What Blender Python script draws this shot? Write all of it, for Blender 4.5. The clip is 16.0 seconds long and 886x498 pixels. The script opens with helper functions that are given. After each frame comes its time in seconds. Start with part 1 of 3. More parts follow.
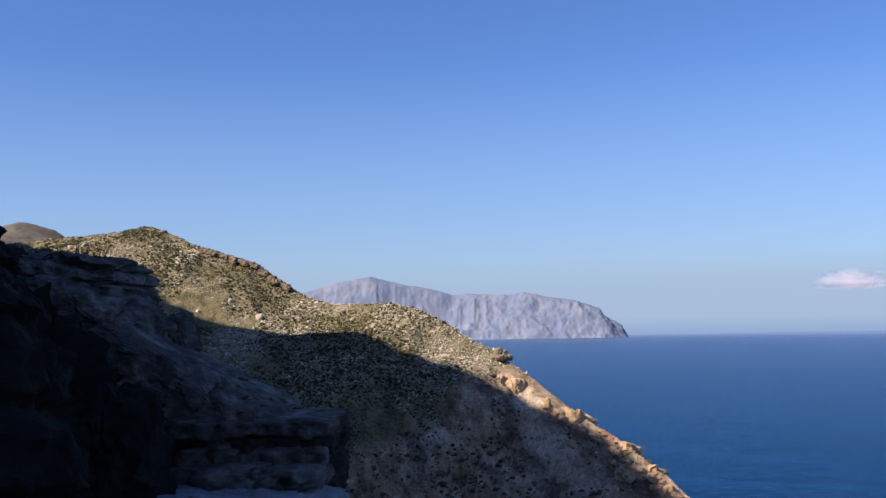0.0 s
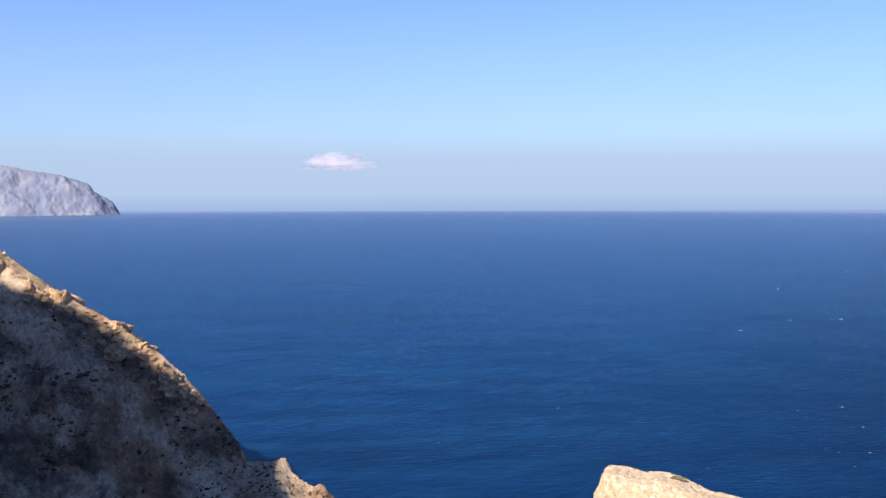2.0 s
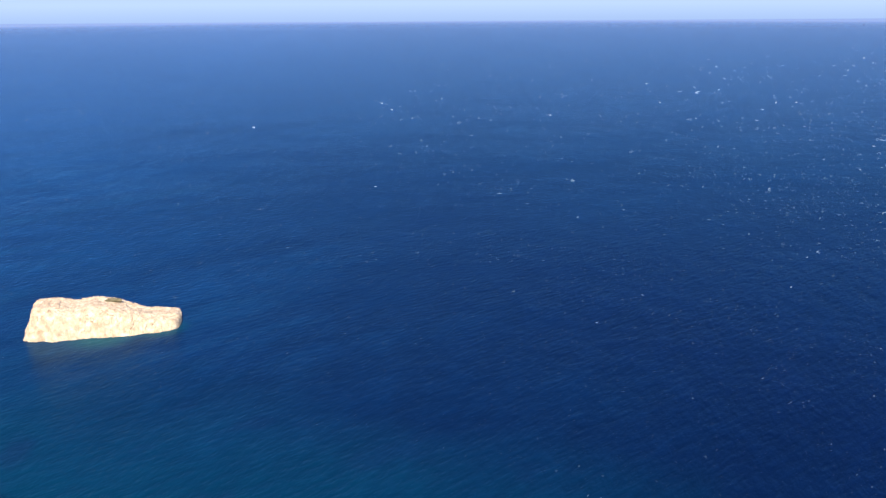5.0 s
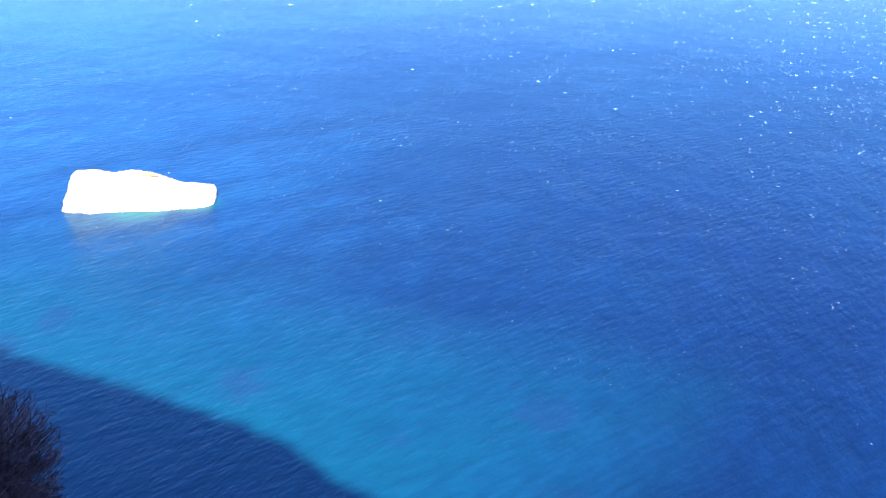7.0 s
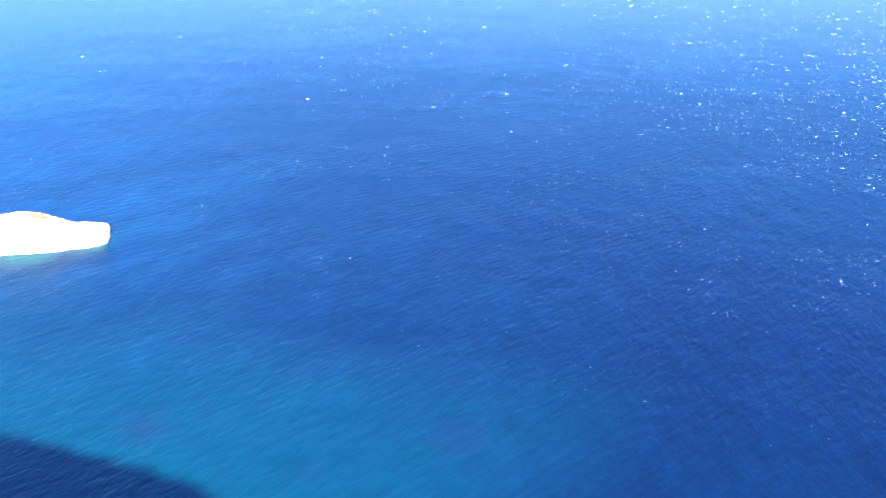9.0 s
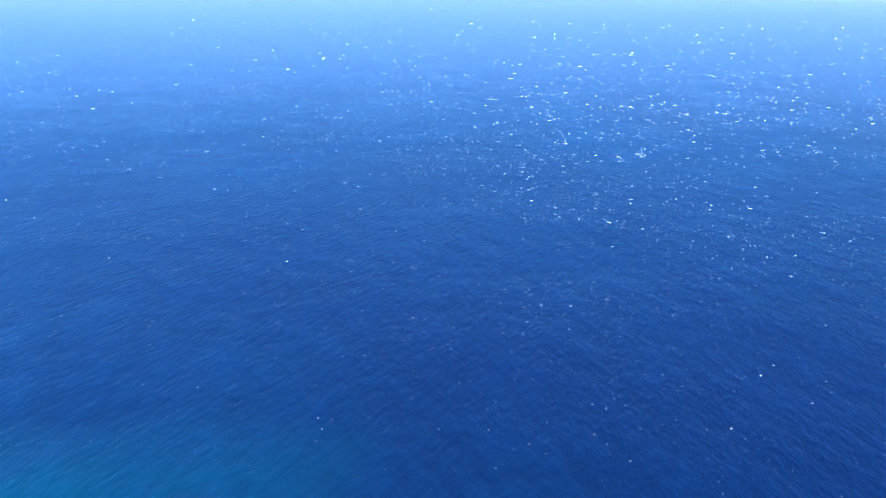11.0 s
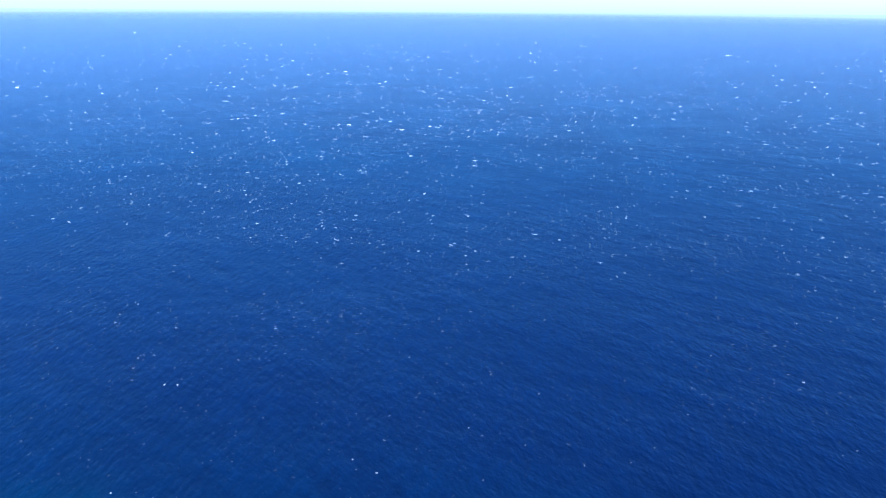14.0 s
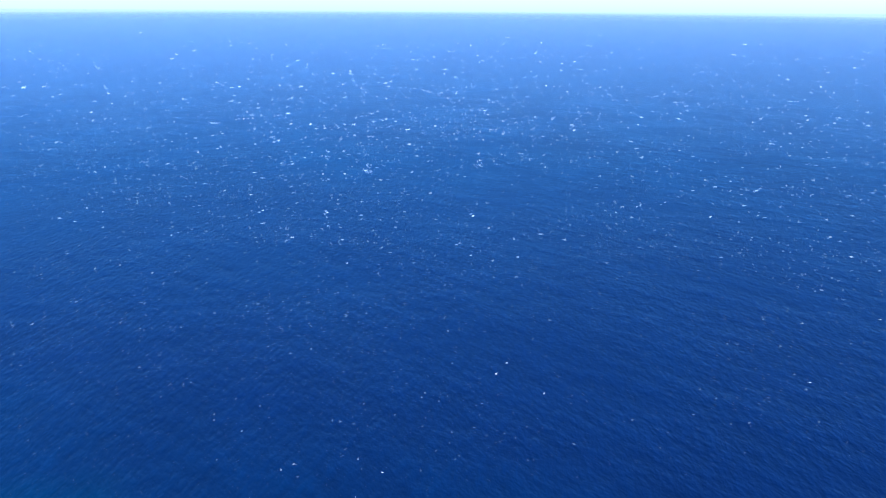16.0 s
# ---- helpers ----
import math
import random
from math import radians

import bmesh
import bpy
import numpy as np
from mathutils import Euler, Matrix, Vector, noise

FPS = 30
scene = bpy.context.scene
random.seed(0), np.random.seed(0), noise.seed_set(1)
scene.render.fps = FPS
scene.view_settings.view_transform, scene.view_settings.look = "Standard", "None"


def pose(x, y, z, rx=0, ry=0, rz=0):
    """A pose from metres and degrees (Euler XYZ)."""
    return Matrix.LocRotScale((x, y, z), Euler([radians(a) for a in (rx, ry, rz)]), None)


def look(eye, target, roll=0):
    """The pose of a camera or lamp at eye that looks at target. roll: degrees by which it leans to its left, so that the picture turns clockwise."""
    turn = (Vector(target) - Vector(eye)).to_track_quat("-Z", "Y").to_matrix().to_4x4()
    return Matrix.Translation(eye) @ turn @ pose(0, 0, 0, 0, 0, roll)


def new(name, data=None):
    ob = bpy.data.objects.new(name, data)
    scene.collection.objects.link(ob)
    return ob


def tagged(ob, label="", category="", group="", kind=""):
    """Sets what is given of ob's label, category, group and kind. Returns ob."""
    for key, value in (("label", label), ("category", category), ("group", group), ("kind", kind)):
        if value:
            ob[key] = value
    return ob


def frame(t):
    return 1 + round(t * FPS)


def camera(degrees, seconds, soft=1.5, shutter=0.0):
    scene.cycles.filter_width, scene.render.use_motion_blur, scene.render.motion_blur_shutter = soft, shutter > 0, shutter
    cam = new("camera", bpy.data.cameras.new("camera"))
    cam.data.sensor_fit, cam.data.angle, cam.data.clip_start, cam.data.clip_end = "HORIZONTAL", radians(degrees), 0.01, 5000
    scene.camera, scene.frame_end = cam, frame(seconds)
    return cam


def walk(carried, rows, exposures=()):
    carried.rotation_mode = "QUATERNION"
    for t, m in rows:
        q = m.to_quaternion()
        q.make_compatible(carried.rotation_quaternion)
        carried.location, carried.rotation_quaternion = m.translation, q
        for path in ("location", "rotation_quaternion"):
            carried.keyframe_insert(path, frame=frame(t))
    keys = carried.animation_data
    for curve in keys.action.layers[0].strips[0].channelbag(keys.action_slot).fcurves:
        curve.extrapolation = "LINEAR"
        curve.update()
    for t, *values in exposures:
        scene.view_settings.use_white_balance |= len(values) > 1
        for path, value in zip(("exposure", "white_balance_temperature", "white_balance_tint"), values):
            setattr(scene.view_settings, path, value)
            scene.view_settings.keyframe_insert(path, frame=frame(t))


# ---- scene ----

# ================= camera and its walk =================
SEA_TO_EYE = 120.0
EYE = Vector((0.0, 0.0, SEA_TO_EYE))
cam = camera(49.55, 16.0, soft=1.5)


def eye_at(heading):
    """The camera is held before the body: turning on the spot swings it round on a short arm."""
    a, rest = radians(heading), radians(58)
    return EYE + 0.45 * Vector((math.sin(a) - math.sin(rest), math.cos(a) - math.cos(rest), 0))


def aim(heading, pitch, roll):
    """A standing turn: heading clockwise from +y, pitch above the level."""
    a, e = radians(heading), radians(pitch)
    way = Vector((math.sin(a) * math.cos(e), math.cos(a) * math.cos(e), math.sin(e)))
    return look(eye_at(heading), eye_at(heading) + way * 10, roll)


TURNS = [(0.0, 0.0, 3.92, -0.95), (0.5, 7.1, 1.36, -0.19), (1.0, 14.08, -1.12, -0.26), (1.5, 22.49, -2.01, -0.06),
         (2.0, 29.39, -3.65, -0.1), (2.5, 36.65, -5.51, -0.39), (3.0, 44.83, -7.32, -0.44), (3.5, 52.13, -8.82, -0.41),
         (4.0, 60.38, -9.58, -0.33), (4.3, 64.43, -10.86, -0.15), (4.5, 65.53, -11.95, -0.15), (4.7, 64.68, -12.92, -0.16),
         (6.8, 61.43, -21.52, 1.39), (7.0, 61.17, -21.46, 1.28), (7.5, 57.46, -21.22, 0.62), (8.0, 57.15, -21.48, 0.27),
         (8.5, 61.77, -21.03, 0.37), (9.0, 67.29, -19.79, 0.73), (9.5, 72.35, -18.53, 1.12), (9.7, 73.63, -18.08, 0.7),
         (11.8, 91.94, -15.42, 0.4), (12.0, 93.19, -15.1, 0.08), (12.5, 95.34, -15.28, 0.8), (13.0, 97.71, -15.28, 0.69),
         (13.5, 100.31, -15.28, 0.53), (14.0, 101.72, -15.22, 0.45), (14.5, 101.22, -15.06, 0.15), (15.0, 101.67, -15.25, 0.28),
         (15.5, 101.52, -15.24, 0.36), (16.0, 101.39, -15.24, 0.36)]
EXPOSURES = [(0.0, 0.78, 6300, 9), (0.8, 0.8, 6350, 9), (1.5, 1.05, 6400, 10), (2.2, 1.04, 6350, 10), (3.5, 0.99, 6150, 10), (4.7, 1.12, 6100, 10), (6.8, 3.38, 6500, 10), (8.0, 3.38, 6500, 10),
             (9.7, 3.05, 6200, 9), (11.8, 2.52, 5650, 8), (12.5, 2.32, 5450, 8), (16.0, 2.28, 5450, 8)]
walk(cam, [(t, aim(h, p, r)) for t, h, p, r in TURNS], EXPOSURES)

# ================= sky and sun =================
SUN_AZ, SUN_EL = 240.0, 40.0
world = bpy.data.worlds.new("sky")
scene.world = world
world.use_nodes = True
wn = world.node_tree
wn.nodes.clear()
sky = wn.nodes.new("ShaderNodeTexSky")
sky.sky_type, sky.sun_disc = "NISHITA", False
sky.sun_elevation, sky.sun_rotation = radians(SUN_EL), radians(SUN_AZ)
sky.air_density, sky.dust_density, sky.ozone_density, sky.altitude = 1.0, 0.4, 3.0, 120
sky_out, sky_bg = wn.nodes.new("ShaderNodeOutputWorld"), wn.nodes.new("ShaderNodeBackground")
sky_bg.inputs["Strength"].default_value = 0.0605
# clear blue air above, a pale bank of sea haze along the horizon
tint = wn.nodes.new("ShaderNodeMix")
tint.data_type, tint.blend_type = "RGBA", "MULTIPLY"
tint.inputs[0].default_value = 1.0
tint.inputs[7].default_value = (0.76, 0.95, 1.40, 1)
up_way, up_split = wn.nodes.new("ShaderNodeTexCoord"), wn.nodes.new("ShaderNodeSeparateXYZ")
haze_ramp, haze = wn.nodes.new("ShaderNodeValToRGB"), wn.nodes.new("ShaderNodeMix")
haze.data_type = "RGBA"
for e, (at, k) in zip([haze_ramp.color_ramp.elements[0], haze_ramp.color_ramp.elements.new(0.05), haze_ramp.color_ramp.elements.new(0.06), haze_ramp.color_ramp.elements[-1]], [(0.0, 1.0), (0.028, 0.92), (0.06, 0.5), (0.25, 0.0)]):
    e.position, e.color = at, (k, k, k, 1)
wn.links.new(sky.outputs[0], tint.inputs[6])
wn.links.new(up_way.outputs["Generated"], up_split.inputs[0])
wn.links.new(up_split.outputs["Z"], haze_ramp.inputs["Fac"])
wn.links.new(haze_ramp.outputs["Color"], haze.inputs[0])
# the lowest air, over the far sea, is bluer
low_air, low_fac = wn.nodes.new("ShaderNodeMix"), wn.nodes.new("ShaderNodeMapRange")
low_air.data_type = "RGBA"
low_air.inputs[6].default_value, low_air.inputs[7].default_value = (2.75, 3.75, 5.9, 1), (3.85, 4.88, 6.6, 1)
low_fac.inputs["From Min"].default_value, low_fac.inputs["From Max"].default_value = -0.026, -0.006
wn.links.new(up_split.outputs["Z"], low_fac.inputs["Value"])
wn.links.new(low_fac.outputs["Result"], low_air.inputs[0])
wn.links.new(low_air.outputs[2], haze.inputs[7])
wn.links.new(tint.outputs[2], haze.inputs[6])
wn.links.new(haze.outputs[2], sky_bg.inputs["Color"])
wn.links.new(sky_bg.outputs[0], sky_out.inputs["Surface"])

sun = new("sun", bpy.data.lights.new("sun", "SUN"))
sun.data.energy, sun.data.angle, sun.data.color = 5.0, radians(0.53), (1.0, 0.9, 0.75)
to_sun = Vector((math.sin(radians(SUN_AZ)) * math.cos(radians(SUN_EL)), math.cos(radians(SUN_AZ)) * math.cos(radians(SUN_EL)), math.sin(radians(SUN_EL))))
sun.matrix_world = look(to_sun * 300, (0, 0, 0))

# ================= noise and land forms =================


def lattice(ix, iy, iz, seed):
    h = (ix * 374761393 + iy * 668265263 + iz * 2147483647 + seed * 1274126177) & 0xFFFFFFFF
    h = ((h ^ (h >> 13)) * 1274126177) & 0xFFFFFFFF
    h = ((h ^ (h >> 16)) * 2246822519) & 0xFFFFFFFF
    return (h ^ (h >> 15)) / 4294967295.0 * 2 - 1


def vnoise(p, seed=0):
    """Smooth value noise in -1..1 at the points p (n x 3)."""
    i = np.floor(p).astype(np.int64)
    f = p - i
    u = f * f * f * (f * (f * 6 - 15) + 10)
    total = 0
    for dx in (0, 1):
        for dy in (0, 1):
            for dz in (0, 1):
                w = (u[:, 0] if dx else 1 - u[:, 0]) * (u[:, 1] if dy else 1 - u[:, 1]) * (u[:, 2] if dz else 1 - u[:, 2])
                total = total + w * lattice(i[:, 0] + dx, i[:, 1] + dy, i[:, 2] + dz, seed)
    return total


def fbm(p, octaves=4, seed=0, gain=0.5):
    total, amp = 0, 1.0
    for k in range(octaves):
        total = total + amp * vnoise(p * 2.0 ** k + 17.3 * k, seed + k)
        amp *= gain
    return total


def ridged(p, octaves=4, seed=0, gain=0.5):
    total, amp = 0, 1.0
    for k in range(octaves):
        total = total + amp * (1 - 2 * np.abs(vnoise(p * 2.0 ** k + 9.1 * k, seed + k)))
        amp *= gain
    return total


def flat3(x, y, scale, z=0.0):
    return np.stack([x / scale, y / scale, np.full_like(x, z)], 1)


def along(line, x, y):
    """Nearest point of a crest line (rows x, y, z): distance, side (+ towards the eye), height, length along; heights of near legs blend."""
    line = np.asarray(line, float)
    legs, start = [], 0.0
    best, side = np.full(x.shape, 1e9), np.zeros_like(x)
    for a, b in zip(line[:-1], line[1:]):
        dx, dy = b[0] - a[0], b[1] - a[1]
        size = math.hypot(dx, dy)
        k = np.clip(((x - a[0]) * dx + (y - a[1]) * dy) / size ** 2, 0, 1)
        d = np.hypot(x - a[0] - k * dx, y - a[1] - k * dy)
        side = np.where(d < best, np.sign((x - a[0]) * dy - (y - a[1]) * dx), side)
        best = np.minimum(best, d)
        legs.append((d, a[2] + k * (b[2] - a[2]), start + k * size))
        start += size
    total, height, run = 0, 0, 0
    for d, z, r in legs:
        w = np.exp((best - d) / (0.1 * best + 0.6))
        total, height, run = total + w, height + w * z, run + w * r
    return best, side, height / total, run / total


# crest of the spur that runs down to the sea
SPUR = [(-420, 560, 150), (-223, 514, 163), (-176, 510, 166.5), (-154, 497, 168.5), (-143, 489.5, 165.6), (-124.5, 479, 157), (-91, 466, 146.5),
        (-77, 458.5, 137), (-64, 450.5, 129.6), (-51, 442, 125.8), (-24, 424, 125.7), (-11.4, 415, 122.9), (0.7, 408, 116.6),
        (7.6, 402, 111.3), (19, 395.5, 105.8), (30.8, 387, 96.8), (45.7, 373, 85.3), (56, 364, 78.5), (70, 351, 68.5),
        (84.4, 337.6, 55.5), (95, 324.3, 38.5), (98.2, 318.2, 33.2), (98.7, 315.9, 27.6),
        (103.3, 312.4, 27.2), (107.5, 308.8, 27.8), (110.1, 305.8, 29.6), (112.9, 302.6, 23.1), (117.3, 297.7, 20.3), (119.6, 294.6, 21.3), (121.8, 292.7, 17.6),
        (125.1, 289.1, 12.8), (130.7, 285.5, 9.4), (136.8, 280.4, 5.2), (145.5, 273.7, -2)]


TAIL = sum(math.dist(a[:2], b[:2]) for a, b in zip(SPUR[:21], SPUR[1:22]))  # run at which the crest reaches the low shore ridge


def shelf_of(run):
    """Width of the vegetated shelf below the crest, along the crest's run."""
    return np.interp(run, [200, 380, 440, 463, 478, 490, 600], [190, 125, 84, 48, 10, -10, -14])


def spur_bare(x, y):
    """1 where the ground is bare cliff, 0 where scrub and grass grow."""
    d, side, top, run = along(SPUR, x, y)
    wobble = 14 * fbm(flat3(x, y, 18.0), 3, 29) - np.interp(run, [380, 440, 463, 482], [40, 38, 30, 0])
    return np.where(side >= 0, np.clip((d - shelf_of(run) + wobble) / 14 + 0.4, 0, 1), np.clip((run - 470) / 30, 0, 1))


def spur_height(x, y, rough=True):
    d, side, top, run = along(SPUR, x, y)
    # vegetated shelf, wide in the west, gone where the spur turns to cliff
    shelf = np.maximum(shelf_of(run), 4)
    gentle = np.interp(run, [200, 380, 440, 480], [0.30, 0.33, 0.37, 0.6])
    near = gentle * np.minimum(d, shelf) + 0.95 * np.maximum(d - shelf, 0)
    far = np.interp(run, [TAIL - 40, TAIL - 15], [0.75, 1.7]) * d
    soft = np.where(side >= 0, near, far)
    z = top - soft + 1.5 * (np.exp(-d / 5.0) - 1)
    if rough:
        calm = np.interp(run, [TAIL - 12, TAIL + 4], [1, 0.3])
        cliff = calm * np.minimum(np.clip((d - shelf) / 12 * (side >= 0), 0, 1) + 0.5 * np.clip((run - 470) / 20, 0, 1), 1)
        z = z + 2.6 * calm * fbm(flat3(x, y, 30.0), 3, 11) * np.clip(d / 25, 0, 1)
        z = z + (0.55 + 1.3 * cliff) * fbm(flat3(x, y, 7.0), 4, 23) * np.clip(0.25 + d / 15, 0, 1)
        z = z + 4.5 * cliff * ridged(np.stack([d / 36.0 + 0.4 * fbm(flat3(x, y, 40.0), 2, 34), run / 130.0, np.zeros_like(d)], 1), 4, 35, 0.55) * np.clip((d - 4) / 16, 0, 1)
        z = z + 1.3 * cliff * ridged(flat3(x, y, 4.5), 3, 36, 0.6) * np.clip(0.35 + d / 12, 0, 1)
        z = z + 2.5 * cliff * ridged(np.stack([run / 26.0 + 0.35 * fbm(flat3(x, y, 25.0), 2, 33), d / 70.0, np.zeros_like(d)], 1), 4, 31) * np.clip(d / 12, 0.15, 1)
        # broken rock steps
        step = fbm(flat3(x, y, 11.0), 3, 37)
        z = z + 3.2 * cliff * np.round(step * 3) / 3 * np.clip(d / 10, 0.3, 1)
    return np.maximum(z, -6)


# mountain behind the viewpoint: its skyline throws the big shadow
U, N = np.array([-0.5, 0.8660254]), np.array([0.8660254, 0.5])
BACK = 150.0
SKYLINE_Q = [-500, -190, -134, -40, 0, 18, 30, 47, 70, 87, 108, 139, 185, 193, 200, 209, 214, 255, 285, 310, 329, 345, 362, 376, 383, 395, 412, 440, 700]
SKYLINE_Z = [60, 150, 190, 228, 257, 268, 280, 289, 299, 306, 315, 329, 330, 333, 344, 357, 366, 382, 393, 392, 389, 382, 382, 377, 364, 361, 345, 340, 340]


def mountain_height(x, y, rough=True):
    q, p = x * U[0] + y * U[1], x * N[0] + y * N[1]
    top = np.interp(q, SKYLINE_Q, SKYLINE_Z) + 2.0
    foot = np.interp(q, [-300, -60, 0, 60, 500], [20, 85, 112, 108, 95])
    up = top + (foot - top) * np.clip((p + BACK) / BACK, 0, 1)
    z = np.where(p < -BACK, top - 0.5 * (-BACK - p), np.where(p < 0, up, foot - 1.5 * p))
    if rough:
        keep = np.clip(np.abs(p + BACK) / 30, 0.05, 1)
        z = z + keep * (4 * fbm(flat3(x, y, 40.0), 3, 5) + 1.5 * fbm(flat3(x, y, 9.0), 3, 6))
    return np.maximum(z, -6)


# ================= materials =================
def node_mat(name, build, rough=0.9, spec=0.3):
    m = bpy.data.materials.new(name)
    m.use_nodes = True
    nt = m.node_tree
    b = nt.nodes["Principled BSDF"]
    b.inputs["Roughness"].default_value = rough
    b.inputs["Specular IOR Level"].default_value = spec * 0.5
    build(nt, b)
    return m


def pos(nt, scale=(1, 1, 1)):
    g = nt.nodes.new("ShaderNodeNewGeometry")
    m = nt.nodes.new("ShaderNodeMapping")
    m.inputs["Scale"].default_value = scale
    nt.links.new(g.outputs["Position"], m.inputs["Vector"])
    return m.outputs[0]


def local(nt, scale=(1, 1, 1)):
    g = nt.nodes.new("ShaderNodeTexCoord")
    m = nt.nodes.new("ShaderNodeMapping")
    m.inputs["Scale"].default_value = scale
    nt.links.new(g.outputs["Object"], m.inputs["Vector"])
    return m.outputs[0]


def turned(nt, degrees, scale):
    """World place, turned about the vertical and then scaled: for marks drawn out along one bearing."""
    m = nt.nodes.new("ShaderNodeMapping")
    m.inputs["Scale"].default_value = scale
    r = nt.nodes.new("ShaderNodeMapping")
    r.inputs["Rotation"].default_value = (0, 0, radians(degrees))
    g = nt.nodes.new("ShaderNodeNewGeometry")
    nt.links.new(g.outputs["Position"], r.inputs["Vector"])
    nt.links.new(r.outputs[0], m.inputs["Vector"])
    return m.outputs[0]


def noise_tex(nt, vec, scale, detail=4, rough=0.55):
    n = nt.nodes.new("ShaderNodeTexNoise")
    n.inputs["Scale"].default_value, n.inputs["Detail"].default_value, n.inputs["Roughness"].default_value = scale, detail, rough
    nt.links.new(vec, n.inputs["Vector"])
    return n.outputs["Fac"]


def ramp(nt, fac, stops):
    r = nt.nodes.new("ShaderNodeValToRGB")
    while len(r.color_ramp.elements) < len(stops):
        r.color_ramp.elements.new(0.5)
    for e, (at, c) in zip(r.color_ramp.elements, stops):
        e.position = at
        e.color = (*c, 1) if isinstance(c, tuple) else (c, c, c, 1)
    nt.links.new(fac, r.inputs["Fac"])
    return r.outputs["Color"]


def mixed(nt, fac, a, b, how="MIX"):
    m = nt.nodes.new("ShaderNodeMix")
    m.data_type, m.blend_type = "RGBA", how
    for s, v in ((0, fac), (6, a), (7, b)):
        if isinstance(v, (int, float)):
            m.inputs[s].default_value = v
        elif isinstance(v, tuple):
            m.inputs[s].default_value = (*v, 1)
        else:
            nt.links.new(v, m.inputs[s])
    return m.outputs[2]


def calc(nt, op, a, b=0.0, c=None):
    m = nt.nodes.new("ShaderNodeMath")
    m.operation = op
    for s, v in enumerate((a, b) if c is None else (a, b, c)):
        if isinstance(v, (int, float)):
            m.inputs[s].default_value = v
        else:
            nt.links.new(v, m.inputs[s])
    return m.outputs[0]


def bump(nt, b, fac, strength, distance):
    n = nt.nodes.new("ShaderNodeBump")
    n.inputs["Strength"].default_value, n.inputs["Distance"].default_value = strength, distance
    nt.links.new(fac, n.inputs["Height"])
    nt.links.new(n.outputs[0], b.inputs["Normal"])


def hillside_build(nt, b):
    v = pos(nt)
    grass = ramp(nt, noise_tex(nt, v, 0.16, 8, 0.7), [(0.34, (0.085, 0.072, 0.032)), (0.5, (0.16, 0.128, 0.06)), (0.66, (0.3, 0.23, 0.14))])
    tone = noise_tex(nt, v, 0.05, 6, 0.66)
    stone = ramp(nt, tone, [(0.34, (0.27, 0.15, 0.09)), (0.46, (0.42, 0.255, 0.16)), (0.56, (0.57, 0.415, 0.295)), (0.68, (0.68, 0.54, 0.42))])
    # ribs of rock and runs of rubble, slanting down along the spur;
    # the shade of the gullies between them is painted as dark bands
    ribs = noise_tex(nt, turned(nt, 50, (0.22, 1, 0.8)), 0.09, 7, 0.68)
    stone = mixed(nt, ramp(nt, ribs, [(0.4, 0.85), (0.53, 0.0)]), stone, (0.11, 0.076, 0.062))
    stone = mixed(nt, ramp(nt, ribs, [(0.56, 0.0), (0.66, 0.65)]), stone, (0.6, 0.48, 0.37))
    # runnels and stains down the bare faces
    runs = noise_tex(nt, pos(nt, (1, 1, 0.25)), 0.35, 5, 0.7)
    stone = mixed(nt, ramp(nt, runs, [(0.38, 0.4), (0.52, 0.0)]), stone, (0.0891, 0.0607, 0.0405))
    fine = noise_tex(nt, v, 0.55, 8, 0.8)
    stone = mixed(nt, 1.0, stone, ramp(nt, fine, [(0.34, (0.42, 0.4, 0.39)), (0.48, (1.0, 0.99, 0.98)), (0.64, (1.38, 1.36, 1.34))]), "MULTIPLY")
    a = nt.nodes.new("ShaderNodeAttribute")
    a.attribute_name = "bare"
    base = mixed(nt, a.outputs["Fac"], grass, stone)
    # scree and gravel lying in drifts
    drift = ramp(nt, noise_tex(nt, v, 0.05, 4, 0.6), [(0.4, 0.25), (0.62, 1.0)])
    speck = ramp(nt, noise_tex(nt, v, 1.3, 4, 0.65), [(0.5, 0.0), (0.57, 1.0)])
    base = mixed(nt, calc(nt, "MULTIPLY", calc(nt, "MULTIPLY", speck, drift), calc(nt, "MULTIPLY_ADD", a.outputs["Fac"], -0.6, 0.8)), base, (0.42, 0.335, 0.24))
    tuft = ramp(nt, noise_tex(nt, v, 0.7, 3, 0.55), [(0.6, 0.0), (0.66, 0.7)])
    tuft = calc(nt, "MULTIPLY", tuft, calc(nt, "MULTIPLY_ADD", a.outputs["Fac"], -0.6, 1.0))
    base = mixed(nt, tuft, base, (0.036, 0.034, 0.017))
    nt.links.new(base, b.inputs["Base Color"])
    bump(nt, b, mixed(nt, 0.5, noise_tex(nt, v, 1.1, 7, 0.75), noise_tex(nt, v, 0.25, 6, 0.7)), 1.0, 2.2)


def rock_build(dark, mid, pale, scale, depth, beds=3.5):
    def build(nt, b):
        v = local(nt)
        big = noise_tex(nt, v, scale, 6, 0.65)
        streak = noise_tex(nt, local(nt, (1, 1, beds)), scale * 1.7, 5, 0.7)
        base = ramp(nt, big, [(0.3, dark), (0.5, mid), (0.72, pale)])
        base = mixed(nt, ramp(nt, streak, [(0.4, 0.0), (0.65, 0.55)]), base, tuple(0.55 * c for c in mid))
        nt.links.new(base, b.inputs["Base Color"])
        bump(nt, b, mixed(nt, 0.5, streak, noise_tex(nt, v, scale * 5, 6, 0.7)), 0.8, depth)
    return build


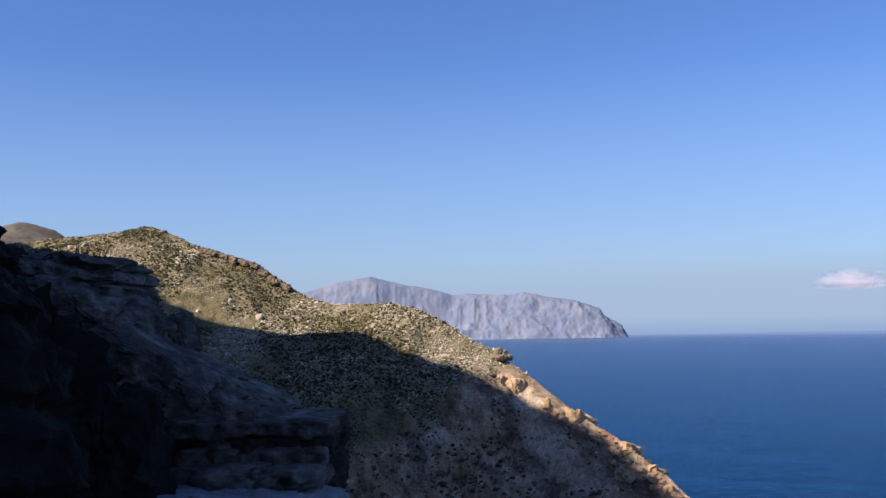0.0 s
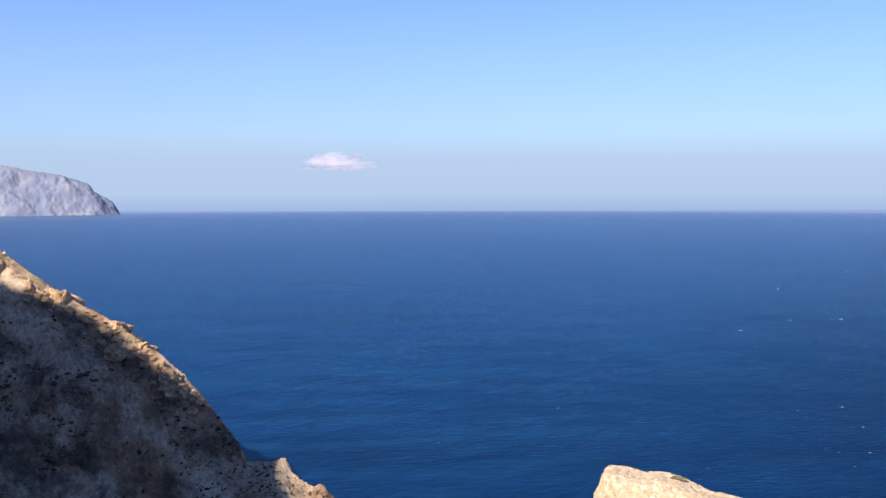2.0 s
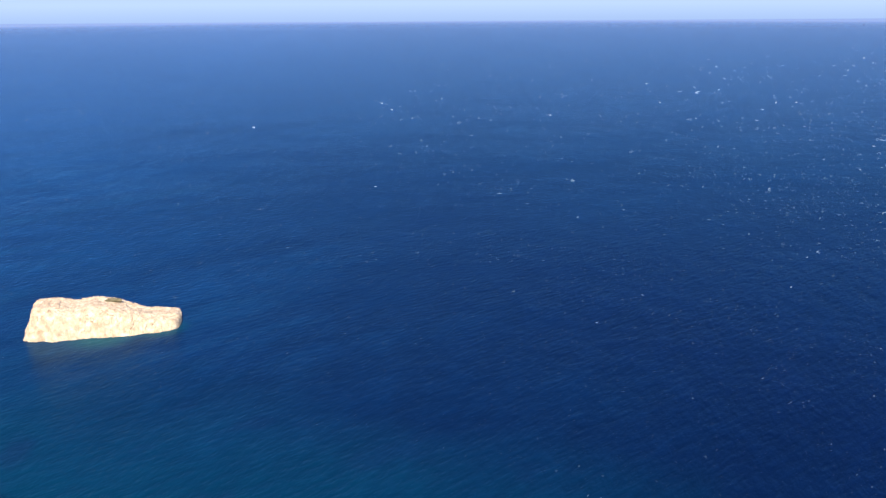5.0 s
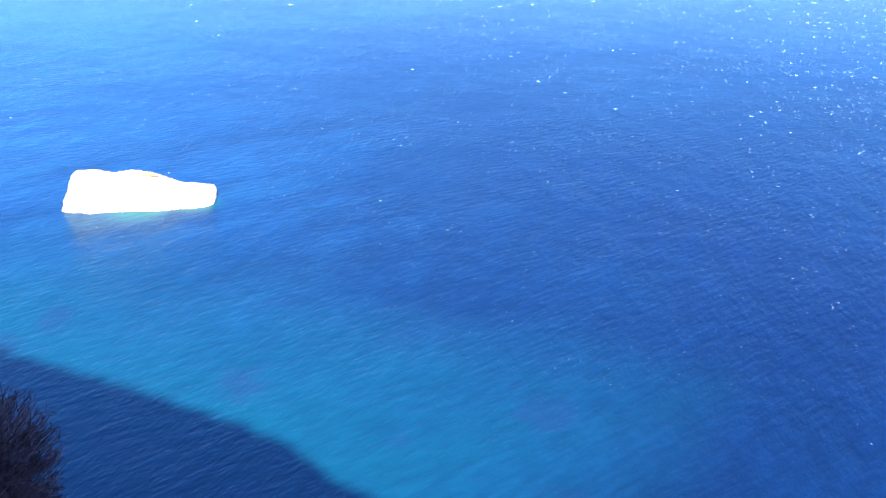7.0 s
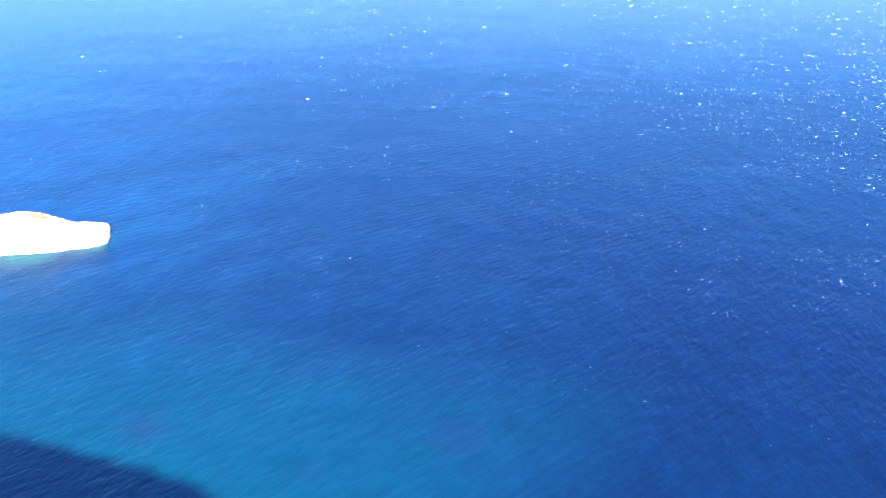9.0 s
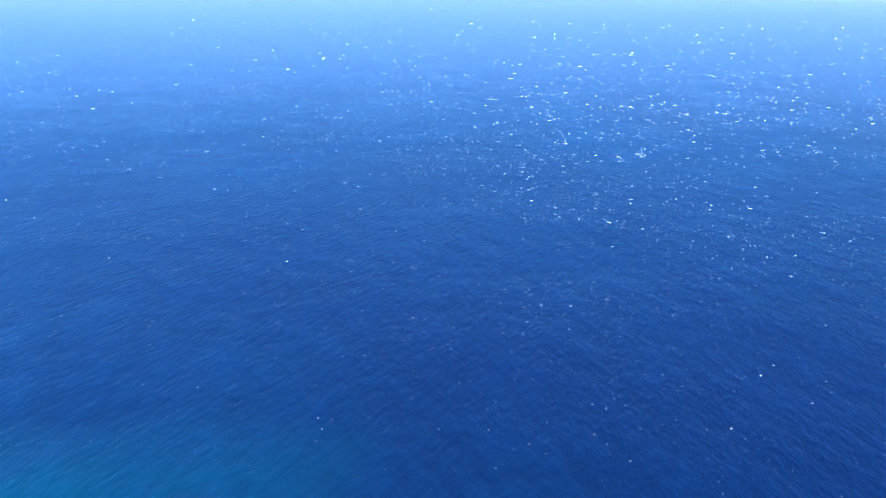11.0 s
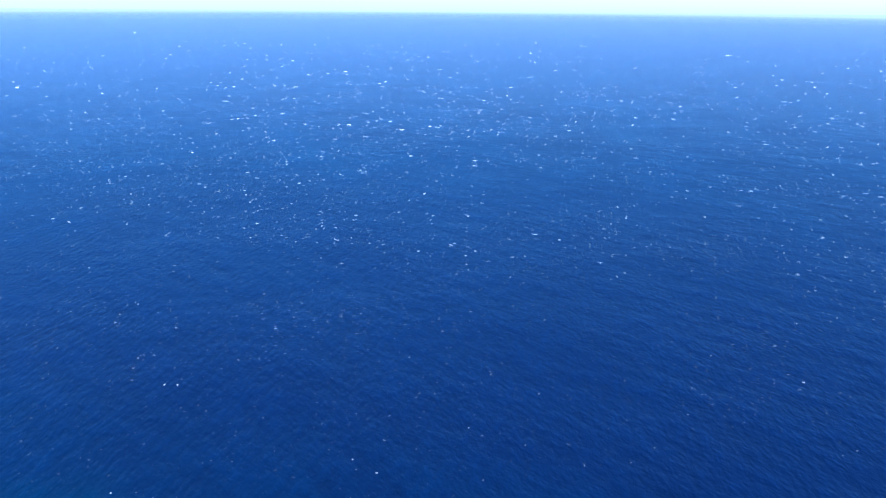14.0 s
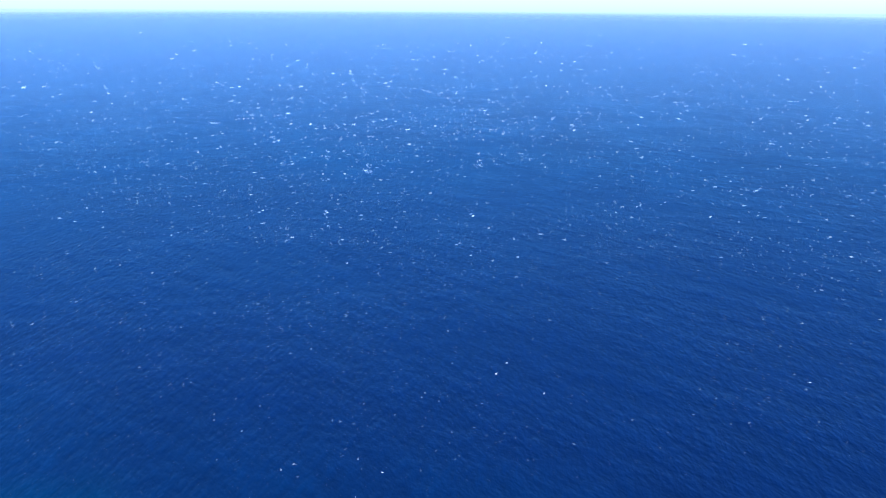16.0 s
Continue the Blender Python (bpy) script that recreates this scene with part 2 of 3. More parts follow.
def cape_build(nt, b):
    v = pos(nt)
    # distance haze is put into the base colour: pale, blue-grey, low contrast
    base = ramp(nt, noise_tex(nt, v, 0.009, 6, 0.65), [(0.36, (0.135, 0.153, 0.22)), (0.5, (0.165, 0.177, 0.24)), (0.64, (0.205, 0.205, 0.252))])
    # blue shade of the recesses, painted on as noise patches
    gully_shade = ramp(nt, noise_tex(nt, pos(nt, (1, 0.3, 0.5)), 0.02, 4, 0.6), [(0.36, 0.6), (0.46, 0.0)])
    base = mixed(nt, gully_shade, base, (0.125, 0.15, 0.225))
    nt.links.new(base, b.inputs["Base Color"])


def sea_build(nt, b):
    g = nt.nodes.new("ShaderNodeNewGeometry")
    sep = nt.nodes.new("ShaderNodeSeparateXYZ")
    nt.links.new(g.outputs["Position"], sep.inputs[0])
    x, y = sep.outputs["X"], sep.outputs["Y"]
    v = pos(nt)
    # sand bank along the shore: its outer edge, in metres
    edge = calc(nt, "ADD", 200.0, calc(nt, "MULTIPLY", calc(nt, "SUBTRACT", noise_tex(nt, v, 0.012, 3), 0.5), 70.0))
    shallow = calc(nt, "SUBTRACT", 1.0, calc(nt, "MULTIPLY_ADD", calc(nt, "SUBTRACT", x, edge), 1 / 110.0, 0.65))
    north = calc(nt, "MULTIPLY_ADD", calc(nt, "SUBTRACT", 300.0, y), 1 / 90.0, 0.0)
    south = calc(nt, "MULTIPLY_ADD", calc(nt, "SUBTRACT", y, 30.0), 1 / 80.0, 0.0)
    shallow = calc(nt, "MINIMUM", calc(nt, "MINIMUM", shallow, north), south)
    shallow = ramp(nt, shallow, [(0.0, 0.0), (0.9, 1.0)])
    weed = ramp(nt, noise_tex(nt, v, 0.045, 3, 0.5), [(0.58, 1.0), (0.68, 0.45)])
    tone = noise_tex(nt, pos(nt, (1, 2.2, 1)), 0.0042, 4, 0.6)
    deep = ramp(nt, tone, [(0.28, (0.0003, 0.0042, 0.021)), (0.5, (0.0004, 0.0076, 0.0315)), (0.72, (0.0006, 0.0132, 0.045))])
    # paler water under the headland to the north
    north_side = calc(nt, "MULTIPLY_ADD", calc(nt, "SUBTRACT", y, calc(nt, "MULTIPLY", x, 0.6)), 1 / 700.0, 0.45)
    deep = mixed(nt, ramp(nt, north_side, [(0.3, 0.0), (1.0, 0.85)]), deep, (0.0028, 0.025, 0.09))
    # slicks and gust lanes, drawn out along the wind
    lanes = noise_tex(nt, turned(nt, 32, (0.16, 1, 1)), 0.02, 5, 0.6)
    deep = mixed(nt, 1.0, deep, ramp(nt, lanes, [(0.36, (0.62, 0.6, 0.64)), (0.5, (0.78, 0.77, 0.8)), (0.64, (1.0, 1.0, 1.0))]), "MULTIPLY")
    # pale slicks in the lee of the spur
    lee = nt.nodes.new("ShaderNodeVectorMath")
    lee.operation = "DISTANCE"
    lee.inputs[1].default_value = (210, 520, 0)
    nt.links.new(g.outputs["Position"], lee.inputs[0])
    slick = ramp(nt, noise_tex(nt, turned(nt, 20, (0.2, 1, 1)), 0.035, 5, 0.6), [(0.5, 0.0), (0.64, 0.4)])
    slick = calc(nt, "MULTIPLY", slick, ramp(nt, calc(nt, "MULTIPLY", lee.outputs["Value"], 1 / 420.0), [(0.3, 1.0), (1.0, 0.0)]))
    deep = mixed(nt, slick, deep, (0.006, 0.046, 0.11))
    # deeper, darker water away to the south-east
    off_shore = calc(nt, "ADD", calc(nt, "MULTIPLY", x, 0.8), calc(nt, "MULTIPLY", y, -0.6))
    out_deep = ramp(nt, calc(nt, "MULTIPLY_ADD", off_shore, 1 / 140.0, -0.6), [(0.0, 0.0), (1.0, 0.9)])
    out_far = ramp(nt, calc(nt, "MULTIPLY_ADD", x, -1 / 420.0, 1.75), [(0.0, 0.2), (1.0, 1.0)])
    deep = mixed(nt, calc(nt, "MULTIPLY", out_deep, out_far), deep, (0.0002, 0.0022, 0.019))
    # crests and troughs of the wind sea, painted: lit faces paler than the backs
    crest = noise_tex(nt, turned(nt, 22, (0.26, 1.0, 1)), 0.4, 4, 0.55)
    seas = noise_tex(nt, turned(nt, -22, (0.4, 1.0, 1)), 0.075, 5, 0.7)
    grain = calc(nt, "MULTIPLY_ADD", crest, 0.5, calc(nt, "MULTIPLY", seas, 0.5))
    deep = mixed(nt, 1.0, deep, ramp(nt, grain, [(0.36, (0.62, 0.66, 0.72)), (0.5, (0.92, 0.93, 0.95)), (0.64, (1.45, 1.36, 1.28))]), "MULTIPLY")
    # the same lit crests painted into the colour of the bank
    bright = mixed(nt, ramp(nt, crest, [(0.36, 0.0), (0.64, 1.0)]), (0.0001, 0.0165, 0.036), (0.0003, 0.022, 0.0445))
    bank = mixed(nt, weed, (0.003, 0.0125, 0.038), bright)
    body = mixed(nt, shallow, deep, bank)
    # greenish water close round the rocks
    for cx, cy, reach in ((152, 268, 26), (136, 246, 20), (240, 262, 14), (258, 250, 12)):
        far = nt.nodes.new("ShaderNodeVectorMath")
        far.operation = "DISTANCE"
        far.inputs[1].default_value = (cx, cy, 0)
        nt.links.new(g.outputs["Position"], far.inputs[0])
        ring = ramp(nt, calc(nt, "MULTIPLY", far.outputs["Value"], 1 / reach), [(0.35, 0.7), (1.0, 0.0)])
        body = mixed(nt, ring, body, (0.003, 0.045, 0.058))
    ruffle = ramp(nt, noise_tex(nt, v, 0.012, 3, 0.6), [(0.35, 0.6), (0.65, 1.0)])
    chop = noise_tex(nt, turned(nt, 2, (0.3, 1.0, 1)), 0.8, 3, 0.6)
    wave = nt.nodes.new("ShaderNodeBump")
    wave.inputs["Strength"].default_value, wave.inputs["Distance"].default_value = 0.36, 1.0
    height = calc(nt, "ADD", calc(nt, "MULTIPLY", crest, 1.1), calc(nt, "ADD", calc(nt, "MULTIPLY", chop, 0.8), calc(nt, "MULTIPLY", seas, 2.6)))
    nt.links.new(calc(nt, "MULTIPLY", ruffle, height), wave.inputs["Height"])
    depth, shine, both, fres = (nt.nodes.new(k) for k in ("ShaderNodeBsdfDiffuse", "ShaderNodeBsdfGlossy", "ShaderNodeMixShader", "ShaderNodeFresnel"))
    fres.inputs["IOR"].default_value = 1.33
    shine.inputs["Roughness"].default_value = 0.28
    shine.inputs["Color"].default_value = (0.44, 0.78, 1.0, 1)
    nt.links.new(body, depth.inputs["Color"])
    for n in (depth, shine, fres):
        nt.links.new(wave.outputs[0], n.inputs["Normal"])
    mirror = calc(nt, "ADD", calc(nt, "MULTIPLY", calc(nt, "ADD", fres.outputs[0], 0.11), 0.3), calc(nt, "MULTIPLY", calc(nt, "POWER", fres.outputs[0], 7.0), 0.35))
    nt.links.new(mirror, both.inputs[0])
    nt.links.new(depth.outputs[0], both.inputs[1])
    nt.links.new(shine.outputs[0], both.inputs[2])
    # haze imitated: the farthest water turns see-through and fades into the horizon air
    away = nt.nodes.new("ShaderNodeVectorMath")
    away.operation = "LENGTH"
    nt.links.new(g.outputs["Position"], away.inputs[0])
    haze_veil = ramp(nt, calc(nt, "MULTIPLY", away.outputs["Value"], 1 / 5000.0), [(0.14, 0.0), (0.3, 0.08), (0.5, 0.17), (0.75, 0.29), (0.9, 0.46), (0.97, 0.7), (1.0, 0.9)])
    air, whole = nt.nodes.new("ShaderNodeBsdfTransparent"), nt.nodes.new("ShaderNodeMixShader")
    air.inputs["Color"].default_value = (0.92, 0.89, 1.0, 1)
    nt.links.new(haze_veil, whole.inputs[0])
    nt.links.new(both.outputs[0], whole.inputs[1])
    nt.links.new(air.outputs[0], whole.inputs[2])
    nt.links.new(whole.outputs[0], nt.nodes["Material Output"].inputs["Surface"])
    nt.nodes.remove(b)


M_HILL = node_mat("dry_hillside", hillside_build)
M_TAN = node_mat("ochre_limestone", rock_build((0.25, 0.155, 0.088), (0.45, 0.305, 0.19), (0.58, 0.43, 0.3), 0.22, 0.9, 1.0))
M_PALE = node_mat("pale_limestone", rock_build((0.29, 0.195, 0.12), (0.48, 0.365, 0.25), (0.62, 0.525, 0.405), 0.5, 0.5, 0.4))
M_CLIFF = node_mat("peach_limestone", rock_build((0.24, 0.14, 0.08), (0.5, 0.335, 0.21), (0.62, 0.47, 0.32), 0.25, 0.9, 0.7))
M_CRAG = node_mat("brown_crag", rock_build((0.065, 0.045, 0.032), (0.16, 0.115, 0.08), (0.3, 0.24, 0.18), 0.35, 0.5))
M_HORN = node_mat("grey_tan_crag", rock_build((0.12, 0.088, 0.062), (0.28, 0.21, 0.15), (0.42, 0.335, 0.25), 0.5, 0.6, 0.8))
M_GREY = node_mat("grey_limestone", rock_build((0.026, 0.022, 0.021), (0.1, 0.085, 0.077), (0.27, 0.235, 0.215), 3.0, 0.07, 1.5))
# same outcrop stone with its deep shade put into ever darker colours
M_DARK = node_mat("shade_dark_rock", rock_build((0.016, 0.013, 0.012), (0.038, 0.031, 0.028), (0.09, 0.075, 0.068), 1.2, 0.08))
M_BLACK = node_mat("deep_shade_rock", rock_build((0.005, 0.0045, 0.0045), (0.012, 0.01, 0.0095), (0.03, 0.026, 0.025), 1.2, 0.08))
M_LEDGE = node_mat("veined_grey_stone", rock_build((0.025, 0.025, 0.026), (0.07, 0.066, 0.065), (0.2, 0.19, 0.185), 7.0, 0.01))
M_WHITE = node_mat("white_marble_slab", rock_build((0.06, 0.06, 0.068), (0.21, 0.215, 0.235), (0.36, 0.36, 0.38), 3.2, 0.06, 0.9))
M_CAPE = node_mat("haze_tinted_far_limestone", cape_build)
M_FAR = node_mat("far_brown_scree", rock_build((0.07, 0.056, 0.046), (0.125, 0.1, 0.083), (0.2, 0.165, 0.14), 0.05, 4.0, 1.0))
M_SEA = node_mat("windy_sea", sea_build, rough=0.22, spec=0.5)


def plain_build(a, c, scale):
    def build(nt, b):
        nt.links.new(ramp(nt, noise_tex(nt, local(nt), scale, 4), [(0.35, a), (0.65, c)]), b.inputs["Base Color"])
    return build


M_BUSH = node_mat("dry_scrub_leaves", plain_build((0.026, 0.026, 0.012), (0.075, 0.065, 0.03), 0.3))
M_THORN = node_mat("grey_brown_thorn_scrub", plain_build((0.045, 0.04, 0.024), (0.11, 0.095, 0.06), 0.3))
M_DRY = node_mat("sunburnt_scrub", plain_build((0.0729, 0.0648, 0.0365), (0.178, 0.146, 0.0891), 0.8))
M_STONE = node_mat("loose_limestone", plain_build((0.32, 0.255, 0.195), (0.6, 0.5, 0.395), 0.2))
def foam_build(nt, b):
    g = nt.nodes.new("ShaderNodeNewGeometry")
    nt.links.new(ramp(nt, g.outputs["Random Per Island"], [(0.0, (0.05, 0.1, 0.2)), (0.5, (0.13, 0.21, 0.34)), (0.85, (0.27, 0.38, 0.53)), (1.0, (0.58, 0.69, 0.82))]), b.inputs["Base Color"])


M_FOAM = node_mat("white_foam", foam_build)
M_TWIG = node_mat("dry_brown_twig", plain_build((0.036, 0.024, 0.028), (0.11, 0.07, 0.08), 9.0))
def cloud_build(nt, b):
    b.inputs["Base Color"].default_value = (0.8, 0.68, 0.72, 1)
    clear, both = nt.nodes.new("ShaderNodeBsdfTransparent"), nt.nodes.new("ShaderNodeMixShader")
    # vapour: dense in the heart, thinning out to nothing at the rim
    size = nt.nodes.new("ShaderNodeVectorMath")
    size.operation = "LENGTH"
    nt.links.new(local(nt, (1 / 215, 0.0, 1 / 62)), size.inputs[0])
    wisp = calc(nt, "MULTIPLY", calc(nt, "SUBTRACT", noise_tex(nt, local(nt, (1, 1, 2)), 0.012, 2, 0.5), 0.5), 1.4)
    thick = ramp(nt, calc(nt, "ADD", size.outputs["Value"], wisp), [(0.0, 0.62), (0.5, 0.3), (0.88, 0.0)])
    nt.links.new(thick, both.inputs[0])
    nt.links.new(clear.outputs[0], both.inputs[1])
    glow, body = nt.nodes.new("ShaderNodeBsdfTranslucent"), nt.nodes.new("ShaderNodeMixShader")
    glow.inputs["Color"].default_value = (0.8, 0.68, 0.72, 1)
    body.inputs[0].default_value = 0.5
    nt.links.new(b.outputs[0], body.inputs[1])
    nt.links.new(glow.outputs[0], body.inputs[2])
    nt.links.new(body.outputs[0], both.inputs[2])
    nt.links.new(both.outputs[0], nt.nodes["Material Output"].inputs["Surface"])


M_CLOUD = node_mat("cloud_white", cloud_build, rough=1.0, spec=0.0)


# ================= mesh helpers =================
def mesh_np(name, verts, faces, material, smooth=False):
    verts, faces = np.asarray(verts, np.float32), np.asarray(faces, np.int32)
    me = bpy.data.meshes.new(name)
    n, k = faces.shape
    me.vertices.add(len(verts))
    me.vertices.foreach_set("co", verts.ravel())
    me.loops.add(n * k)
    me.loops.foreach_set("vertex_index", faces.ravel())
    me.polygons.add(n)
    me.polygons.foreach_set("loop_start", np.arange(0, n * k, k, dtype=np.int32))
    me.polygons.foreach_set("use_smooth", np.full(n, smooth))
    me.update(calc_edges=True)
    me.validate()
    me.materials.append(material)
    return me


def grid_faces(nx, ny):
    i = np.arange(nx - 1)[:, None] * ny + np.arange(ny - 1)[None, :]
    i = i.ravel()
    return np.stack([i, i + ny, i + ny + 1, i + 1], 1)


def land(name, xs, ys, height, material, smooth=True):
    gx, gy = np.meshgrid(xs, ys, indexing="ij")
    z = height(gx.ravel(), gy.ravel())
    v = np.stack([gx.ravel(), gy.ravel(), z], 1)
    return new(name, mesh_np(name, v, grid_faces(len(xs), len(ys)), material, smooth))


def ico(level):
    bm = bmesh.new()
    bmesh.ops.create_icosphere(bm, subdivisions=level, radius=1.0)
    v = np.array([p.co[:] for p in bm.verts])
    f = np.array([[p.index for p in face.verts] for face in bm.faces])
    bm.free()
    return v, f


ICO = {k: ico(k) for k in (1, 2, 3, 4, 5, 6)}


def facets(v, count, seed, tilt=0.8):
    """Broken faces: each point takes the height and tilt of the nearest of some random cells, in about -1..1."""
    r = np.random.default_rng(seed)
    low, high = v.min(0), v.max(0)
    heart = r.uniform(low, high, (count, 3))
    near = np.concatenate([np.argmin(((part[:, None] - heart[None]) ** 2).sum(2), 1) for part in np.array_split(v, max(1, len(v) // 4000))])
    span = np.mean(high - low) / count ** (1 / 3)
    slope = r.standard_normal((count, 3)) * tilt / span
    return r.uniform(-0.7, 0.7, count)[near] + 0.5 * np.sum((v - heart[near]) * slope[near], 1)


def boulder_shape(size, seed, level=4, box=3.5, rough=0.12, strata=0.0, grain=1.6, cracks=0.0):
    """A worn block: a sphere pushed towards a box, broken up by noise and, if wanted, by horizontal beds."""
    v, f = ICO[level]
    n = np.power(np.sum(np.abs(v) ** box, 1), 1 / box)[:, None]
    v = v / n
    true = v * np.asarray(size) / np.mean(size)
    broken = facets(true + 0.12 * fbm(true * 3 + seed, 2, seed)[:, None], 40, seed)
    v = v * (1 + rough * (0.55 * np.clip(broken, -1.2, 1.2) + 0.6 * fbm(true * grain + seed, 5, seed + 3, 0.55)))[:, None]
    if cracks:
        lines = np.abs(vnoise(true * np.array([1.0, 1.0, 0.45]) * cracks + seed * 1.9, seed + 9))
        v = v * (1 - 0.07 * np.clip(1 - lines / 0.09, 0, 1))[:, None]
    if strata:
        bed = np.abs(((v[:, 2] + 0.12 * vnoise(v * 1.3 + seed, seed)) * strata) % 1 - 0.5) * 2
        v[:, :2] *= (1 - 0.10 * np.clip(1 - bed * 3, 0, 1))[:, None]
    return v * np.asarray(size) / 2, f


def boulder(name, place, size, material, seed, turn=(0, 0, 0), smooth=False, **more):
    v, f = boulder_shape(size, seed, **more)
    ob = new(name, mesh_np(name, v, f, material, smooth))
    ob.matrix_world = pose(*place, *turn)
    return ob


CHIP = (np.array([(1, 0, 0), (0.3, 0.95, 0.1), (-0.8, 0.6, 0), (-0.8, -0.6, 0.1), (0.3, -0.95, 0), (0.1, 0, 0.9)], float),
        np.array([(0, 1, 5), (1, 2, 5), (2, 3, 5), (3, 4, 5), (4, 0, 5)]))


def scatter(name, template, places, sizes, turns, material, squash=0.7, seed=1, jitter=0.25):
    """Many small copies of a shape, each a little different, joined as one sheet of stuff."""
    v, f = template
    n = len(places)
    r = np.random.default_rng(seed)
    vv = v[None] * (1 + jitter * r.standard_normal((n, len(v), 1))) * sizes[:, None, None]
    vv[:, :, 2] *= squash
    c, s = np.cos(turns)[:, None], np.sin(turns)[:, None]
    xx, yy = vv[:, :, 0] * c - vv[:, :, 1] * s, vv[:, :, 0] * s + vv[:, :, 1] * c
    vv = np.stack([xx, yy, vv[:, :, 2]], 2) + places[:, None]
    ff = f[None] + (np.arange(n) * len(v))[:, None, None]
    return new(name, mesh_np(name, vv.reshape(-1, 3), ff.reshape(-1, f.shape[1]), material))


def ahead(az, el, dist):
    """The place at a bearing and an elevation from the viewpoint, dist metres away over the ground."""
    a = radians(az)
    return (dist * math.sin(a), dist * math.cos(a), SEA_TO_EYE + dist * math.tan(radians(el)))


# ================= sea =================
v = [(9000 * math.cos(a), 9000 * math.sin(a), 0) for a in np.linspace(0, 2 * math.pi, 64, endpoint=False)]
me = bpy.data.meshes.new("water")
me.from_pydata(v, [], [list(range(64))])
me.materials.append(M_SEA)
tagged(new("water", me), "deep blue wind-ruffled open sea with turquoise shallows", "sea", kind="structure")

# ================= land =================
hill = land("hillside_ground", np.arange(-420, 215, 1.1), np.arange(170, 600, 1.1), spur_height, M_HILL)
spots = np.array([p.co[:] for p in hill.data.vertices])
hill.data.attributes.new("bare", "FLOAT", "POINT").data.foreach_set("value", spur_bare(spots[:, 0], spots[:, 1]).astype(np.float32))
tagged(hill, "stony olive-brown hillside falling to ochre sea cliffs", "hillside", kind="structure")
tagged(land("mountain_ground", np.arange(-520, 240, 5.0), np.arange(-520, 620, 5.0), mountain_height, M_HILL), "dark rocky mountainside above the viewpoint", "mountain", kind="structure")


def shelf_height(x, y):
    r, az = np.hypot(x, y), np.degrees(np.arctan2(x, y))
    rim = np.interp(r, [0, 1.0, 2, 2.5, 3, 3.6, 5, 6, 9, 14], [110, 80, 44, 38, 30, 10, -6, -7, -8, -14])
    over = np.clip((az - rim) * r * math.pi / 180, 0, 50)
    fall = np.interp(az, [-40, -10, 10, 40], [0.05, 0.06, 0.3, 0.42])
    z = SEA_TO_EYE - 1.62 - fall * np.maximum(r - 1.2, 0) + 0.07 * fbm(flat3(x, y, 1.2), 4, 41) - 3.0 * over
    z = z - 3.0 * np.maximum(r - 15, 0)
    return np.maximum(z, 104)


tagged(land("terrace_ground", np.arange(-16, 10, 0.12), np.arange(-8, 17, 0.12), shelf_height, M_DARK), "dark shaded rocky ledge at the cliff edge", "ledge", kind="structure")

CAPE = [(-1500, 4500, 215), (-692, 4699, 235), (-624, 4709, 256), (-514, 4722, 288), (-362, 4736, 314), (-265, 4743, 287), (-182, 4747, 269), (-15, 4750, 238), (41, 4750, 218), (125, 4748, 222),
        (320, 4739, 213), (389, 4734, 226), (485, 4725, 207), (648, 4706, 177), (756, 4690, 142), (780, 4686, 104), (860, 4672, 58), (880, 4668, 20), (895, 4666, -8)]


def cape_height(x, y):
    d, side, top, run = along(CAPE, x, y)
    bend = run + 90 * fbm(flat3(x, y, 260.0), 3, 50) + 0.5 * d
    front = np.interp(d, [0, 30, 70, 120, 190, 260, 500], [0, 26, 70, 150, 225, 300, 520]) * np.clip(top / 230, 0.45, 1.3)
    z = top - np.where(side >= 0, front, 0.8 * d)
    open_face = np.clip(d / 70, 0, 1) * np.clip(top / 120, 0.2, 1)
    z = z + 20 * open_face * ridged(np.stack([bend / 300.0, y / 260.0, run * 0], 1), 4, 55, 0.55)
    z = z + 10 * open_face * fbm(flat3(x, y, 110.0), 4, 51, 0.6)
    crags = fbm(flat3(x, y, 60.0), 4, 57, 0.6)
    z = z + 5 * np.round(crags * 2.5) / 2.5 * np.clip(d / 30, 0.3, 1) + 3.5 * ridged(flat3(x, y, 45.0), 3, 58, 0.6) * np.clip(d / 30, 0.3, 1)
    return np.maximum(z, -4)


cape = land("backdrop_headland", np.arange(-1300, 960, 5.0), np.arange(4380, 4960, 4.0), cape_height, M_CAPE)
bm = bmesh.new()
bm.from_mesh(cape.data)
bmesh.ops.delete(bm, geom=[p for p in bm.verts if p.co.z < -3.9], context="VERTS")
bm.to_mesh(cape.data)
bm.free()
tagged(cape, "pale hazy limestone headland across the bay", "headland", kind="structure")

FARHILL = [(-720, 880, 238), (-500, 960, 208), (-422, 960, 221), (-392, 960, 214), (-358, 955, 190), (-268, 900, 150)]


def farhill_height(x, y):
    d, side, top, run = along(FARHILL, x, y)
    return top - 0.45 * d + 5 * fbm(flat3(x, y, 30.0), 4, 61) * np.clip(d / 20, 0.2, 1)


tagged(land("backdrop_hill", np.arange(-720, -150, 8.0), np.arange(700, 1060, 8.0), farhill_height, M_FAR), "brown stony hilltop far inland", "hill", kind="structure")

# ================= islet and shore rocks =================
gu, gv = np.meshgrid(np.sin(np.linspace(-math.pi / 2, math.pi / 2, 300)), np.linspace(0, math.pi, 150), indexing="ij")
u, ring_y, ring_z = gu.ravel(), np.cos(gv).ravel(), np.sin(gv).ravel()
end = np.maximum(1 - np.abs(u) ** 14, 0) ** 0.2
ring_y, ring_z = np.sign(ring_y) * np.abs(ring_y) ** 0.32, np.abs(ring_z) ** 0.32
